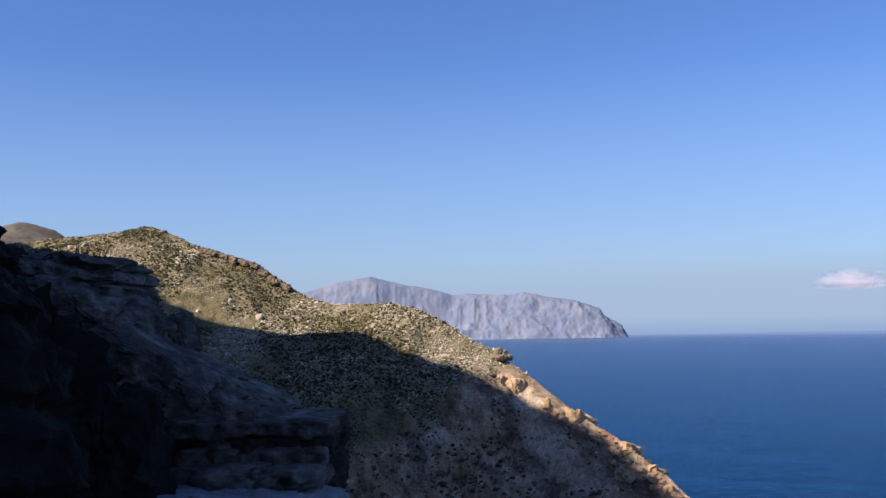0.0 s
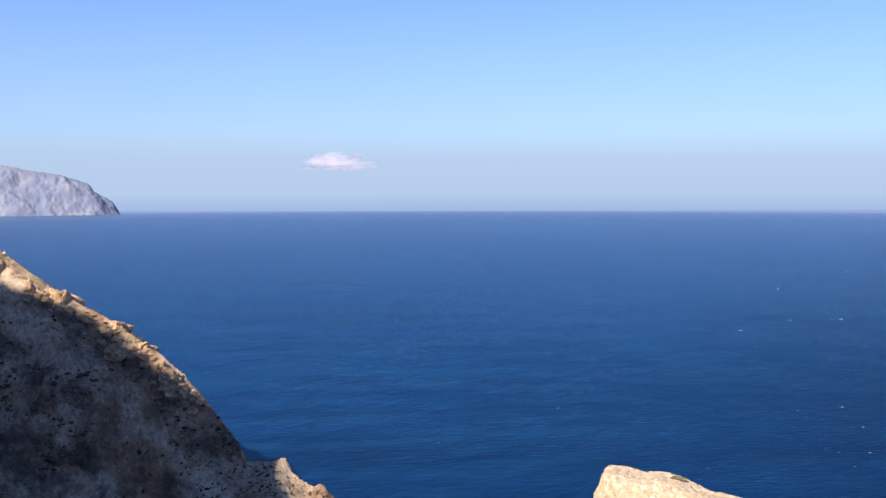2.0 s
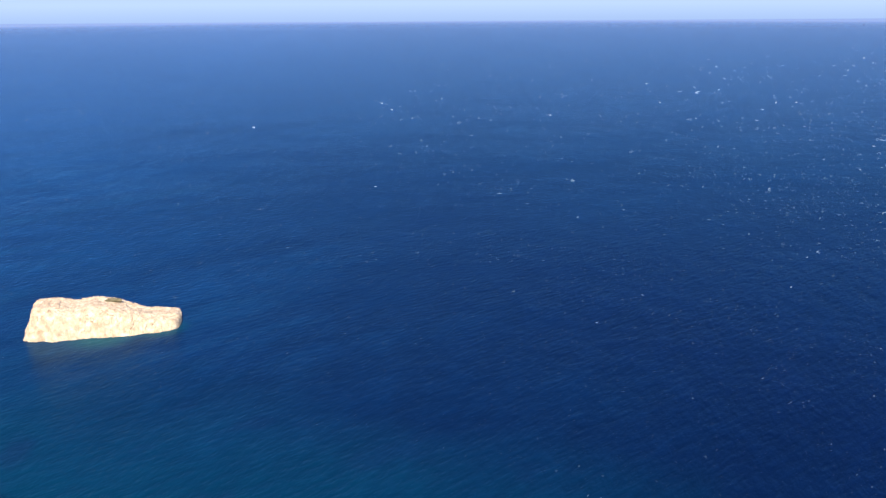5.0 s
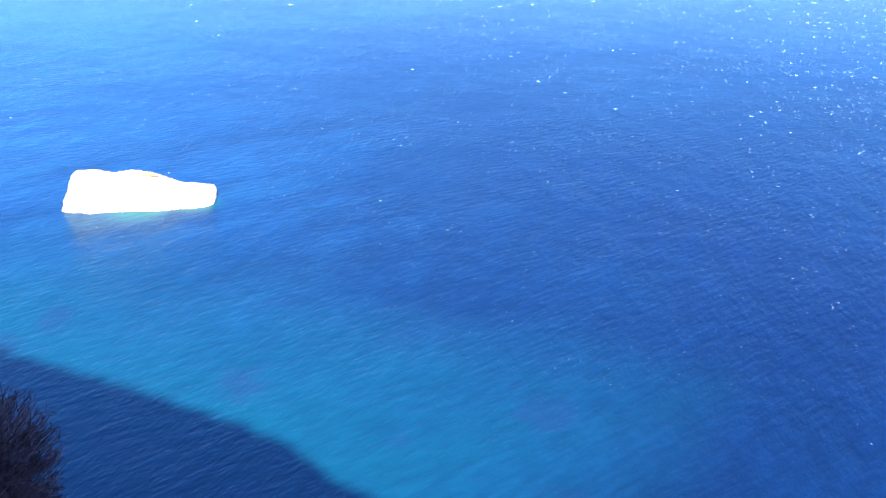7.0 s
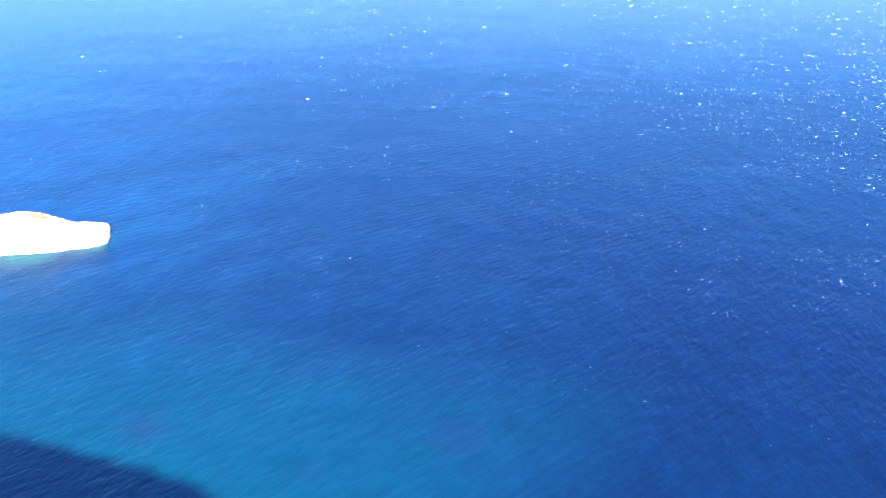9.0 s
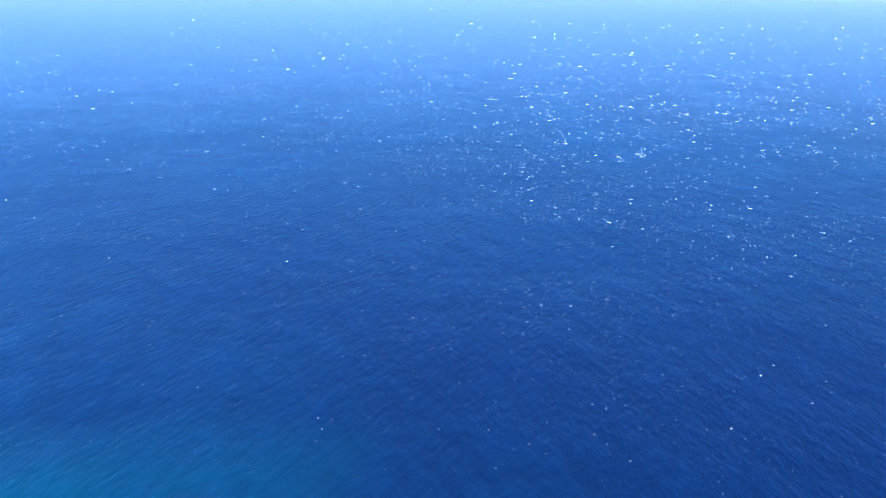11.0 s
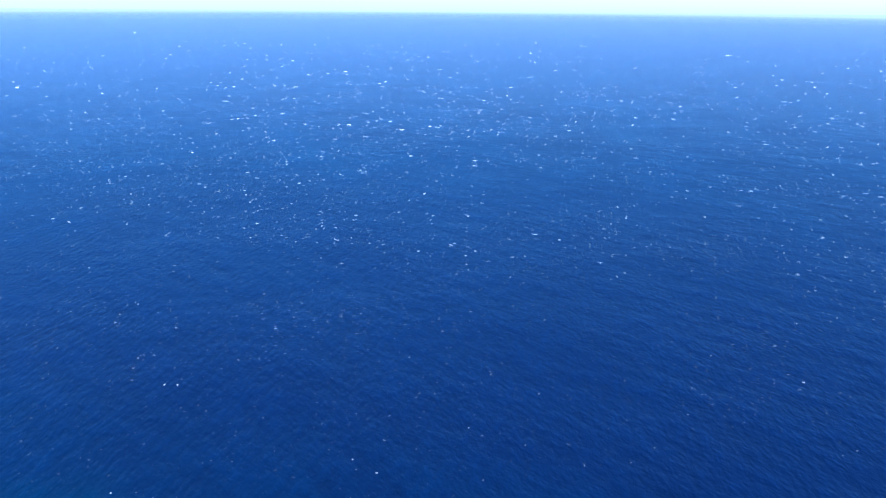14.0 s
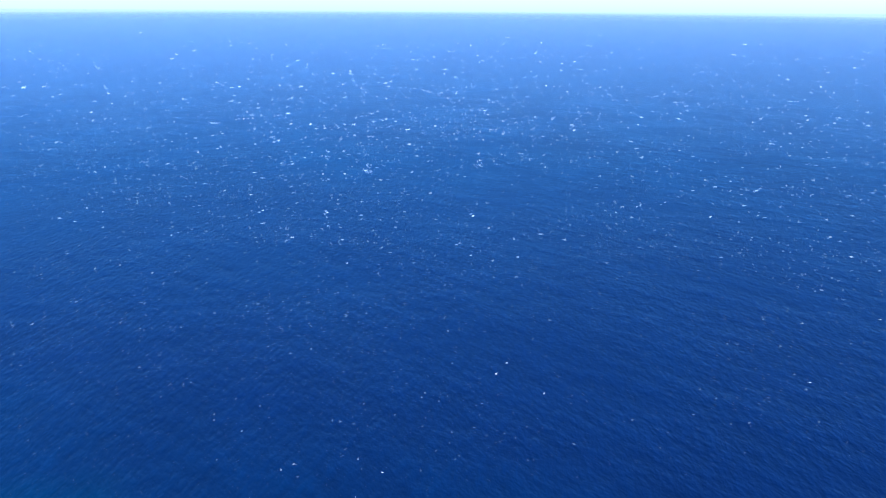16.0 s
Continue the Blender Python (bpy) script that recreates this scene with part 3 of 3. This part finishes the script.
top = np.interp(u, [-1.0, -0.85, -0.3, -0.1, 0.1, 0.44, 0.75, 0.95, 1.0], [11.8, 11.9, 10.3, 10.5, 9.6, 6.7, 5.1, 4.7, 4.4])
wide = np.interp(u, [-1.0, -0.5, 0.3, 1.0], [12, 13, 12, 9])
lean = np.interp(u, [-1.0, -0.6], [3.4, 0]) * (0.6 - ring_z)
islet_v = np.stack([u * np.where(u > 0, 25.9, 28.4) - lean, ring_y * wide * end * (1 - 0.14 * ring_z), ring_z * top * (0.25 + 0.75 * end) - 0.8], 1)
f = grid_faces(300, 150)
tall = islet_v * [1, 1, 0.4]
islet_v += 0.95 * np.stack([fbm(tall / 6.0 + k * 31, 4, 70 + k) for k in range(3)], 1) * [1, 1, 0.6]
wavy = tall + 0.3 * np.stack([fbm(islet_v / 3.0 + 11 * k, 3, 75 + k) for k in range(3)], 1)
for count, deep, seed in ((70, 0.4, 171), (420, 0.26, 172), (2600, 0.2, 173)):
    out = np.stack([np.zeros_like(u), ring_y, 0.45 * ring_z], 1) + np.stack([0.3 * u ** 7, u * 0, u * 0], 1)
    islet_v += deep * np.clip(facets(wavy, count, seed), -1.3, 1.3)[:, None] * out
islet_v += 0.12 * np.stack([fbm(islet_v / 0.9 + k * 23, 3, 270 + k) for k in range(3)], 1)
islet = new("rock_islet")
islet_rock = new("rock_body", mesh_np("rock_body", islet_v, f, M_PALE))
islet_rock.parent = islet
cap_v, cap_f = boulder_shape((7, 3.5, 1.2), 44, level=4, box=2.2, rough=0.3)
cap = new("scrub_cap", mesh_np("scrub_cap", cap_v + [1.4, 4.2, 9.2], cap_f, M_DRY))
cap.parent = islet
tagged(cap, "patch of dark scrub on the islet top")
islet.matrix_world = pose(250.5, 268.5, 0, 0, 0, -51)
tagged(islet, "sunlit cream limestone islet standing in the sea", "islet")

for seed, (place, size, turn) in enumerate([(ahead(23.6, -20.2, 314), (12.5, 11, 19), 24), (ahead(26.7, -20.7, 313), (14.5, 12, 20), 4),
                                            (ahead(28.0, -21.5, 309), (18, 11, 13), -22), (ahead(30.25, -21.9, 305), (4.0, 3.4, 5.0), 15),
                                            (ahead(25.6, -22.2, 305), (14, 10, 10), 40)]):
    rock = boulder("shore_rock", place, size, M_TAN, 80 + seed, (0, 0, turn), smooth=False, level=6, box=4.5, rough=0.18, grain=1.5, cracks=1.1)
    tagged(rock, "sunlit ochre rock at the foot of the cliff", "rock", "shore rocks")
rt = np.random.default_rng(9)
tx, ty = rt.uniform(98, 136, 900), rt.uniform(262, 310, 900)
d, side, top, run = along(SPUR, tx, ty)
ok = (side >= 0) & (d > 2) & (d < 26)
spots = np.stack([tx, ty, spur_height(tx, ty)], 1)[ok]
tagged(scatter("shore_scrub", ICO[1], spots, rt.uniform(0.2, 0.55, len(spots)), rt.uniform(0, 6, len(spots)), M_BUSH, 0.7, 8, 0.25), "small dark scrub tufts dotted on the shore ridge", "scrub", kind="stuff")

# a notched horn of rock: several leaning blocks grown together
horn_v, horn_f, count = [], [], 0
for k, (at, size, lean) in enumerate([((-1.3, 0, 0.4), (2.6, 3.2, 5.0), 12), ((1.0, 0.2, 0.1), (2.8, 3.0, 3.9), -6), ((2.6, 0, -1.2), (2.4, 2.8, 3.0), -16), ((-2.6, 0, -1.4), (2.4, 2.6, 2.6), 24), ((0, -0.6, -1.6), (6.5, 4.0, 3.0), 6)]):
    bv, bf = boulder_shape(size, 93 + k, level=4, box=4, rough=0.22, grain=1.6, cracks=1.5)
    m = np.array(pose(*at, 0, lean, 20 * k))
    horn_v.append(bv @ m[:3, :3].T + m[:3, 3])
    horn_f.append(bf + count)
    count += len(bv)
crag = new("crag", mesh_np("crag", np.concatenate(horn_v), np.concatenate(horn_f), M_HORN))
crag.matrix_world = pose(22.6, 392.6, 103.6, 0, 6, 10) @ Matrix.Diagonal((1.15, 1.1, 0.82, 1))
tagged(crag, "jagged tan crag on the crest of the spur", "rock")

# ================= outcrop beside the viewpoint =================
# dark and black blocks stand where the outcrop lies deepest in shade
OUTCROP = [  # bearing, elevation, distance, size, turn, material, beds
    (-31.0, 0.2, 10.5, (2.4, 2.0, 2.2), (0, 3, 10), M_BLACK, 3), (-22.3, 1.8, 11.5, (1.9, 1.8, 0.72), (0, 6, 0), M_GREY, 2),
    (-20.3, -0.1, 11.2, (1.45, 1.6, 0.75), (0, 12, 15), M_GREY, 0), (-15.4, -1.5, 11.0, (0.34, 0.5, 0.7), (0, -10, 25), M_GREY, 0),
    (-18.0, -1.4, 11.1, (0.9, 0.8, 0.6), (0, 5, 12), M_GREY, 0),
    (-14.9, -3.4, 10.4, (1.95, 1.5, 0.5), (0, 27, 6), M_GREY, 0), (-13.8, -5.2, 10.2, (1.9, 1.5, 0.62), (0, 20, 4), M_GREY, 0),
    # the thin dark layer here takes the place of the shaded recess under the ledge
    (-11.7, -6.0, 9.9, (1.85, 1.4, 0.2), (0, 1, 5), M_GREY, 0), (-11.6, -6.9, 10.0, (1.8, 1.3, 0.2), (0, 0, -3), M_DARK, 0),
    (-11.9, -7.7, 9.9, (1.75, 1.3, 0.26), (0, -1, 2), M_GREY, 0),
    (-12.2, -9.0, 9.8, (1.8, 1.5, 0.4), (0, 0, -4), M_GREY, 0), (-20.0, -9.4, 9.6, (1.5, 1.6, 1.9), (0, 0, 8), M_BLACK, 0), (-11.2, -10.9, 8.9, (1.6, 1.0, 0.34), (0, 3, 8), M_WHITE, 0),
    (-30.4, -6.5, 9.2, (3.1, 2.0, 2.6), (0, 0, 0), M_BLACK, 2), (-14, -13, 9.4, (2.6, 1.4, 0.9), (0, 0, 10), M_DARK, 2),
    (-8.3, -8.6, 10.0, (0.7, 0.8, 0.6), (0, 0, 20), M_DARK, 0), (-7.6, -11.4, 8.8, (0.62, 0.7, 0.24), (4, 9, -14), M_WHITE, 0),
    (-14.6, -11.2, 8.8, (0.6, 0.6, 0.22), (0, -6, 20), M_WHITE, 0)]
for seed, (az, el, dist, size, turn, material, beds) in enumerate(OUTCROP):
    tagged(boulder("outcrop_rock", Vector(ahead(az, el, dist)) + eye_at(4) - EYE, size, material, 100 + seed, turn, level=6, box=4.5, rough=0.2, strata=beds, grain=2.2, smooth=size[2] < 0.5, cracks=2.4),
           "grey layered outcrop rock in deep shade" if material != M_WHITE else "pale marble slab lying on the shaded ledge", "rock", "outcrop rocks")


# ================= cloud =================
puff_v, puff_f = boulder_shape((2, 2, 2), 61, level=5, box=2.0, rough=0.0)
puff_v[:, 2] = np.where(puff_v[:, 2] > 0, puff_v[:, 2] * (1 + 0.5 * np.exp(-((puff_v[:, 0] + 0.25) / 0.35) ** 2)), puff_v[:, 2] * 0.6)
cloud = new("cloud", mesh_np("cloud", puff_v * [225, 60, 55], puff_f, M_CLOUD, True))
cx, cy, cz = ahead(23.1, 1.42, 4800)
cloud.matrix_world = pose(cx, cy, cz, 0, 0, -23)
tagged(cloud, "small pinkish white cloud low over the horizon", "cloud", kind="structure")


# ================= scrub and stones on the hillside =================
def on_spur(n, seed, span, cover, bald, patchy=1.5):
    """Random places on the seaward and near face of the spur, thinned by a patchy cover."""
    r = np.random.default_rng(seed)
    x, y = r.uniform(-330, 130, n), r.uniform(215, 540, n)
    d, side, top, run = along(SPUR, x, y)
    patch = fbm(flat3(x, y, 22.0), 3, seed)
    keep = (((side >= 0) & (d < span)) | (d < 14)) & (patchy * patch + cover > r.uniform(-0.5, 0.5, n)) & (x > -0.47 * y - 10)
    keep &= r.uniform(0, 1, n) > bald * spur_bare(x, y)
    x, y = x[keep], y[keep]
    return np.stack([x, y, spur_height(x, y)], 1), r


bush_at, r = on_spur(200000, 201, 230, 0.02, 0.75, 0.9)
n = len(bush_at)
tagged(scatter("scrub", ICO[1], bush_at + [0, 0, 0.1], np.clip(r.lognormal(-1.1, 0.42, n), 0.16, 0.95), r.uniform(0, 6.3, n), M_BUSH, 0.75, 5, 0.28),
       "low dark olive scrub bushes dotted over the hillside", "scrub", kind="stuff")
clump_at, r = on_spur(90000, 251, 260, -0.62, 0.0, 2.4)
clump_at = clump_at[spur_bare(clump_at[:, 0], clump_at[:, 1]) > 0.6]
clump_at = clump_at[along(SPUR, clump_at[:, 0], clump_at[:, 1])[0] > 9]
n = len(clump_at)
tagged(scatter("cliff_scrub", ICO[1], clump_at + [0, 0, 0.15], np.clip(r.lognormal(-0.95, 0.55, n), 0.16, 1.6), r.uniform(0, 6.3, n), M_THORN, 0.7, 15, 0.28),
       "dark thorny scrub clumps clinging to the shaded cliff", "scrub", kind="stuff")
stone_at, r = on_spur(460000, 301, 170, -0.33, 0.97, 0.75)
n = len(stone_at)
tagged(scatter("stones", CHIP, stone_at, np.clip(r.lognormal(-1.35, 0.5, n), 0.1, 1.0), r.uniform(0, 6.3, n), M_STONE, 0.85, 6, 0.3),
       "pale loose limestone stones scattered on the hillside", "stones", kind="stuff")

for seed, (x, y, size) in enumerate([(-82, 425, 2.6), (-96, 432, 1.8), (-70, 412, 1.7), (-120, 440, 1.8), (-150, 452, 1.9), (-40, 418, 1.6), (-176, 470, 2.2),
                                     (-187, 480, 2.4), (-108, 421, 1.5), (-128, 418, 1.6), (-60, 425, 1.5), (-30, 405, 2.0)]):
    z = float(spur_height(np.array([float(x)]), np.array([float(y)]))[0])
    tagged(boulder("boulder", (x, y, z + 0.2 * size), (size * 1.3, size, size), M_STONE, 400 + seed, (0, 0, 40 * seed), level=3, rough=0.2), "pale limestone boulder lying on the grassy hillside", "boulder", "hillside boulders")

# rock band on the western crest and broken cliff top by the crag
rb = np.random.default_rng(12)
for k in range(14):
    t = k / 13
    x, y = -117 + 43 * t + rb.uniform(-2, 2), 474 - 19 * t
    d, side, top, run = along(SPUR, np.array([x]), np.array([y]))
    size = rb.uniform(1.6, 3.4)
    tagged(boulder("crest_rock", (x, y - 2.0, float(top[0]) - 0.45 * size), (size * rb.uniform(1.6, 2.6), size * 1.2, size * rb.uniform(0.8, 1.1)), M_CRAG, 430 + k, (0, 14, rb.uniform(15, 45) - 55), level=4, box=5, rough=0.3, strata=2), "weathered brown rock on the hill crest", "rock", "crest rocks")
for k in range(44):
    t = rb.uniform(0.28, 1)
    x, y = 18 + 78 * t, 392 - 66 * t
    d, side, top, run = along(SPUR, np.array([x]), np.array([y]))
    off = rb.uniform(-0.5, 1) ** 3 * 9 + 1.0
    x, y = x - 0.67 * off, y - 0.74 * off
    z = float(spur_height(np.array([x]), np.array([y]))[0])
    size = rb.lognormal(0.45, 0.45)
    tagged(boulder("cliff_rock", (x, y, z - 0.5 * size), (size * 2.8, size * 1.7, size * 1.2), M_CLIFF, 460 + k, (rb.uniform(-15, 15), 32, rb.uniform(30, 55)), level=4, box=6, rough=0.26, grain=2.4, cracks=1.8), "broken ochre rock at the cliff edge", "rock", "cliff edge rocks")

# bare rock walls standing out of the cliff top
for k, (az, el, dist, size, turn) in enumerate([(3.1, -4.3, 387, (7, 8, 9), 40), (4.4, -4.7, 385, (13, 8, 9), 35), (6.0, -5.7, 380, (11, 8, 7), 34), (7.7, -6.4, 374, (13, 8, 7), 38),
                                              (10.6, -7.9, 364, (9, 6, 3.6), 42), (12.0, -9.2, 357, (8, 6, 3.4), 38), (13.4, -10.9, 346, (8, 6, 3.6), 40)]):
    tagged(boulder("cliff_rock", ahead(az, el, dist), size, M_CLIFF, 640 + k, (rb.uniform(-6, 6), 24, turn), level=5, box=7, rough=0.22, grain=2.0, cracks=2.0), "bare peach-coloured rock wall at the cliff edge", "rock", "cliff edge rocks")

# ================= whitecaps =================
rw = np.random.default_rng(21)
n = 215000
bearing, below = rw.uniform(6, 142, n), 2.3 + 30 * rw.uniform(0, 1, n) ** 1.25
dist = SEA_TO_EYE / np.tan(np.radians(below))
x, y = dist * np.sin(np.radians(bearing)), dist * np.cos(np.radians(bearing))
gust = np.clip(0.75 + 0.45 * fbm(np.stack([x / 60.0, y / 160.0, x * 0], 1), 5, 77, 0.75), 0.15, 1.4)
windy = np.interp(bearing, [8, 18, 28, 40, 55, 75, 95], [0.0, 0.03, 0.14, 0.3, 0.56, 0.92, 1.1])
band = np.interp(below, [2.3, 2.8, 3.6, 5.5, 8, 15, 19, 23, 28, 33], [0.0, 0.15, 0.5, 0.8, 1.0, 1.0, 0.85, 0.62, 0.42, 0.25])
keep = (gust * windy * band * 0.36 > rw.uniform(0, 1, n)) & (x > 205)
x, y, dist, bearing = x[keep], y[keep], dist[keep], bearing[keep]
n = len(x)
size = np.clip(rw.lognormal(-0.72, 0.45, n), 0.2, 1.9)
# length grows with distance from the eye so that far crests still show
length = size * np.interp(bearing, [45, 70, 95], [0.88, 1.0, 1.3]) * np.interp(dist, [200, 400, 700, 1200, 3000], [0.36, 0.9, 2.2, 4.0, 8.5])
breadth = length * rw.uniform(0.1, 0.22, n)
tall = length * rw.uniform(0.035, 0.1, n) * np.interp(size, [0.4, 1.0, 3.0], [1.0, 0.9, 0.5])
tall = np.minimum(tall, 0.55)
# crests lie roughly across the line of sight from the eye
turn = np.radians(rw.normal(0, 13, n)) - np.arctan2(x, y) * np.interp(dist, [250, 600], [0.75, 1.0])
ring = np.linspace(0, 2 * math.pi, 8, endpoint=False)
rad = rw.uniform(0.5, 1.0, (n, 8))
px, py = np.cos(ring) * rad * length[:, None] / 2, np.sin(ring) * rad * breadth[:, None] / 2
ridge = np.array([-0.3, 0.02, 0.3])
px = np.concatenate([px, ridge * length[:, None] * rw.uniform(0.7, 1.1, (n, 3))], 1)
py = np.concatenate([py, breadth[:, None] * rw.uniform(-0.15, 0.15, (n, 3))], 1)
c, q = np.cos(turn)[:, None], np.sin(turn)[:, None]
vz = np.concatenate([np.full((n, 8), 0.01), tall[:, None] * rw.uniform(0.4, 1.0, (n, 3))], 1)
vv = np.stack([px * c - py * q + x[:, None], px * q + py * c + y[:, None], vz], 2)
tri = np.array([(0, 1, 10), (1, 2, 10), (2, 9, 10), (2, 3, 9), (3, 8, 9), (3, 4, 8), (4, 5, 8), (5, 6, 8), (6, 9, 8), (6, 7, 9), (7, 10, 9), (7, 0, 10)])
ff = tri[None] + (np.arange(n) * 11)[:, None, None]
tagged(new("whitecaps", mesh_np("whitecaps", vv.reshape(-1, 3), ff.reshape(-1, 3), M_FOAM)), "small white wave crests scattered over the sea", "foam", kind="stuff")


# ================= spiny shrub and stones by the eye =================
def twig_mesh(name, chains, material):
    """Tapered three-sided twigs from chains of (place, radius)."""
    vs, fs = [], []
    for chain in chains:
        base = len(vs)
        for k, (p, rad) in enumerate(chain):
            way = (chain[min(k + 1, len(chain) - 1)][0] - chain[max(k - 1, 0)][0]).normalized()
            a = way.orthogonal().normalized()
            b = way.cross(a)
            for j in range(3):
                t = 2 * math.pi * j / 3
                vs.append(p + (a * math.cos(t) + b * math.sin(t)) * rad)
        for k in range(len(chain) - 1):
            for j in range(3):
                i0, i1 = base + 3 * k + j, base + 3 * k + (j + 1) % 3
                fs.append((i0, i1, i1 + 3, i0 + 3))
    return mesh_np(name, np.array([tuple(p) for p in vs]), np.array(fs), material)


def shrub_at(place, wide, tall, seed, count, limbs):
    """A dense cushion of forked twigs; every limb carries its own share of them."""
    r = random.Random(seed)
    heads = []
    for k in range(limbs):
        e = math.asin((k + 0.5) / limbs)
        a = k * 2.39996
        heads.append(Vector((math.cos(a) * math.cos(e), math.sin(a) * math.cos(e), math.sin(e))))
    share = [[[(Vector((0, 0, -0.05)), 0.014), (Vector((h.x * wide, h.y * wide, h.z * tall)) * 0.4, 0.009), (Vector((h.x * wide, h.y * wide, h.z * tall)) * 0.75, 0.005)]] for h in heads]

    def grow(root, way, size, rad, level, chains):
        bend = Vector((r.uniform(-1, 1), r.uniform(-1, 1), r.uniform(-0.6, 1))) * 0.18
        mid = root + (way + bend * 0.6).normalized() * size * 0.5
        tip = mid + (way + bend).normalized() * size * 0.5
        chains.append([(root, rad), (mid, rad * 0.85), (tip, rad * (0.7 if level else 0.45))])
        if level:
            for f in range(2):
                side = Vector((r.uniform(-1, 1), r.uniform(-1, 1), r.uniform(-0.7, 1))).normalized()
                grow(tip, (way + side * 0.62).normalized(), size * r.uniform(0.55, 0.8), rad * 0.72, level - 1, chains)

    for k in range(count):
        a, e = r.uniform(0, 2 * math.pi), math.asin(r.uniform(-0.1, 1))
        way = Vector((math.cos(a) * math.cos(e), math.sin(a) * math.cos(e), math.sin(e)))
        lump = 1 + 0.06 * math.sin(5 * a + seed) + 0.05 * math.sin(7 * e + 3 * a)
        square = (math.cos(e) ** 6 + abs(math.sin(e)) ** 6) ** (1 / 6)
        root = Vector((way.x * wide, way.y * wide, way.z * tall)) * (lump * r.uniform(0.55, 0.9) / square)
        nearest = max(range(limbs), key=lambda i: heads[i].dot(way))
        grow(root, (way + Vector((0, 0, 0.15))).normalized(), r.uniform(0.022, 0.036), 0.002, 2, share[nearest])
    shrub = new("spiny_shrub")
    shrub.matrix_world = pose(*place)
    stem = new("stem", twig_mesh("stem", [[(Vector((0.02 * k - 0.02, 0.015 * k, -0.06)), 0.03), (Vector((0.03 * k - 0.03, 0.02 * k, 0.06)), 0.022), (Vector((0.07 * k - 0.07, 0.05 * k, 0.2)), 0.012)] for k in range(3)], M_TWIG))
    stem.parent = shrub
    tagged(stem, "short woody grey-brown stem")
    for chains in share:
        limb = new("branch", twig_mesh("branch", chains, M_TWIG))
        limb.parent = shrub
    return tagged(shrub, "dry brown spiny cushion shrub at the cliff edge", "shrub")


sx, sy, sz = ahead(27.0, -35.2, 2.85)
shrub_at((sx, sy, sz - 0.02), 0.465, 0.6, 5, 15000, 24)
for k, (az, el, dist, size) in enumerate([(26.6, -30.6, 2.2, (0.27, 0.25, 0.125)), (25.4, -33.6, 2.15, (0.26, 0.28, 0.13))]):
    tagged(boulder("loose_stone", ahead(az, el, dist), size, M_LEDGE, 520 + k, (0, 10, 30 * k), level=5, box=3.5, rough=0.2, strata=1.5), "pale grey stone on the ledge beside the shrub", "stone", "ledge stones")

# dry stalks on top of the outcrop
r = random.Random(8)
stalks = []
for k in range(26):
    root = Vector((r.uniform(-0.2, 0.2), r.uniform(-0.1, 0.1), 0))
    tip = root + Vector((r.uniform(-0.08, 0.08), r.uniform(-0.03, 0.03), r.uniform(0.06, 0.15)))
    stalks.append([(root, 0.007), (root.lerp(tip, 0.5) + Vector((r.uniform(-0.01, 0.01), 0, 0)), 0.006), (tip, 0.005)])
tuft = new("dry_grass", twig_mesh("dry_grass", stalks, M_TWIG))
tuft.matrix_world = pose(*(Vector(ahead(-20.4, 3.4, 10.9)) + eye_at(4) - EYE), 0, 0, 20)
tagged(tuft, "tuft of dry dark stalks on the outcrop top", "grass")
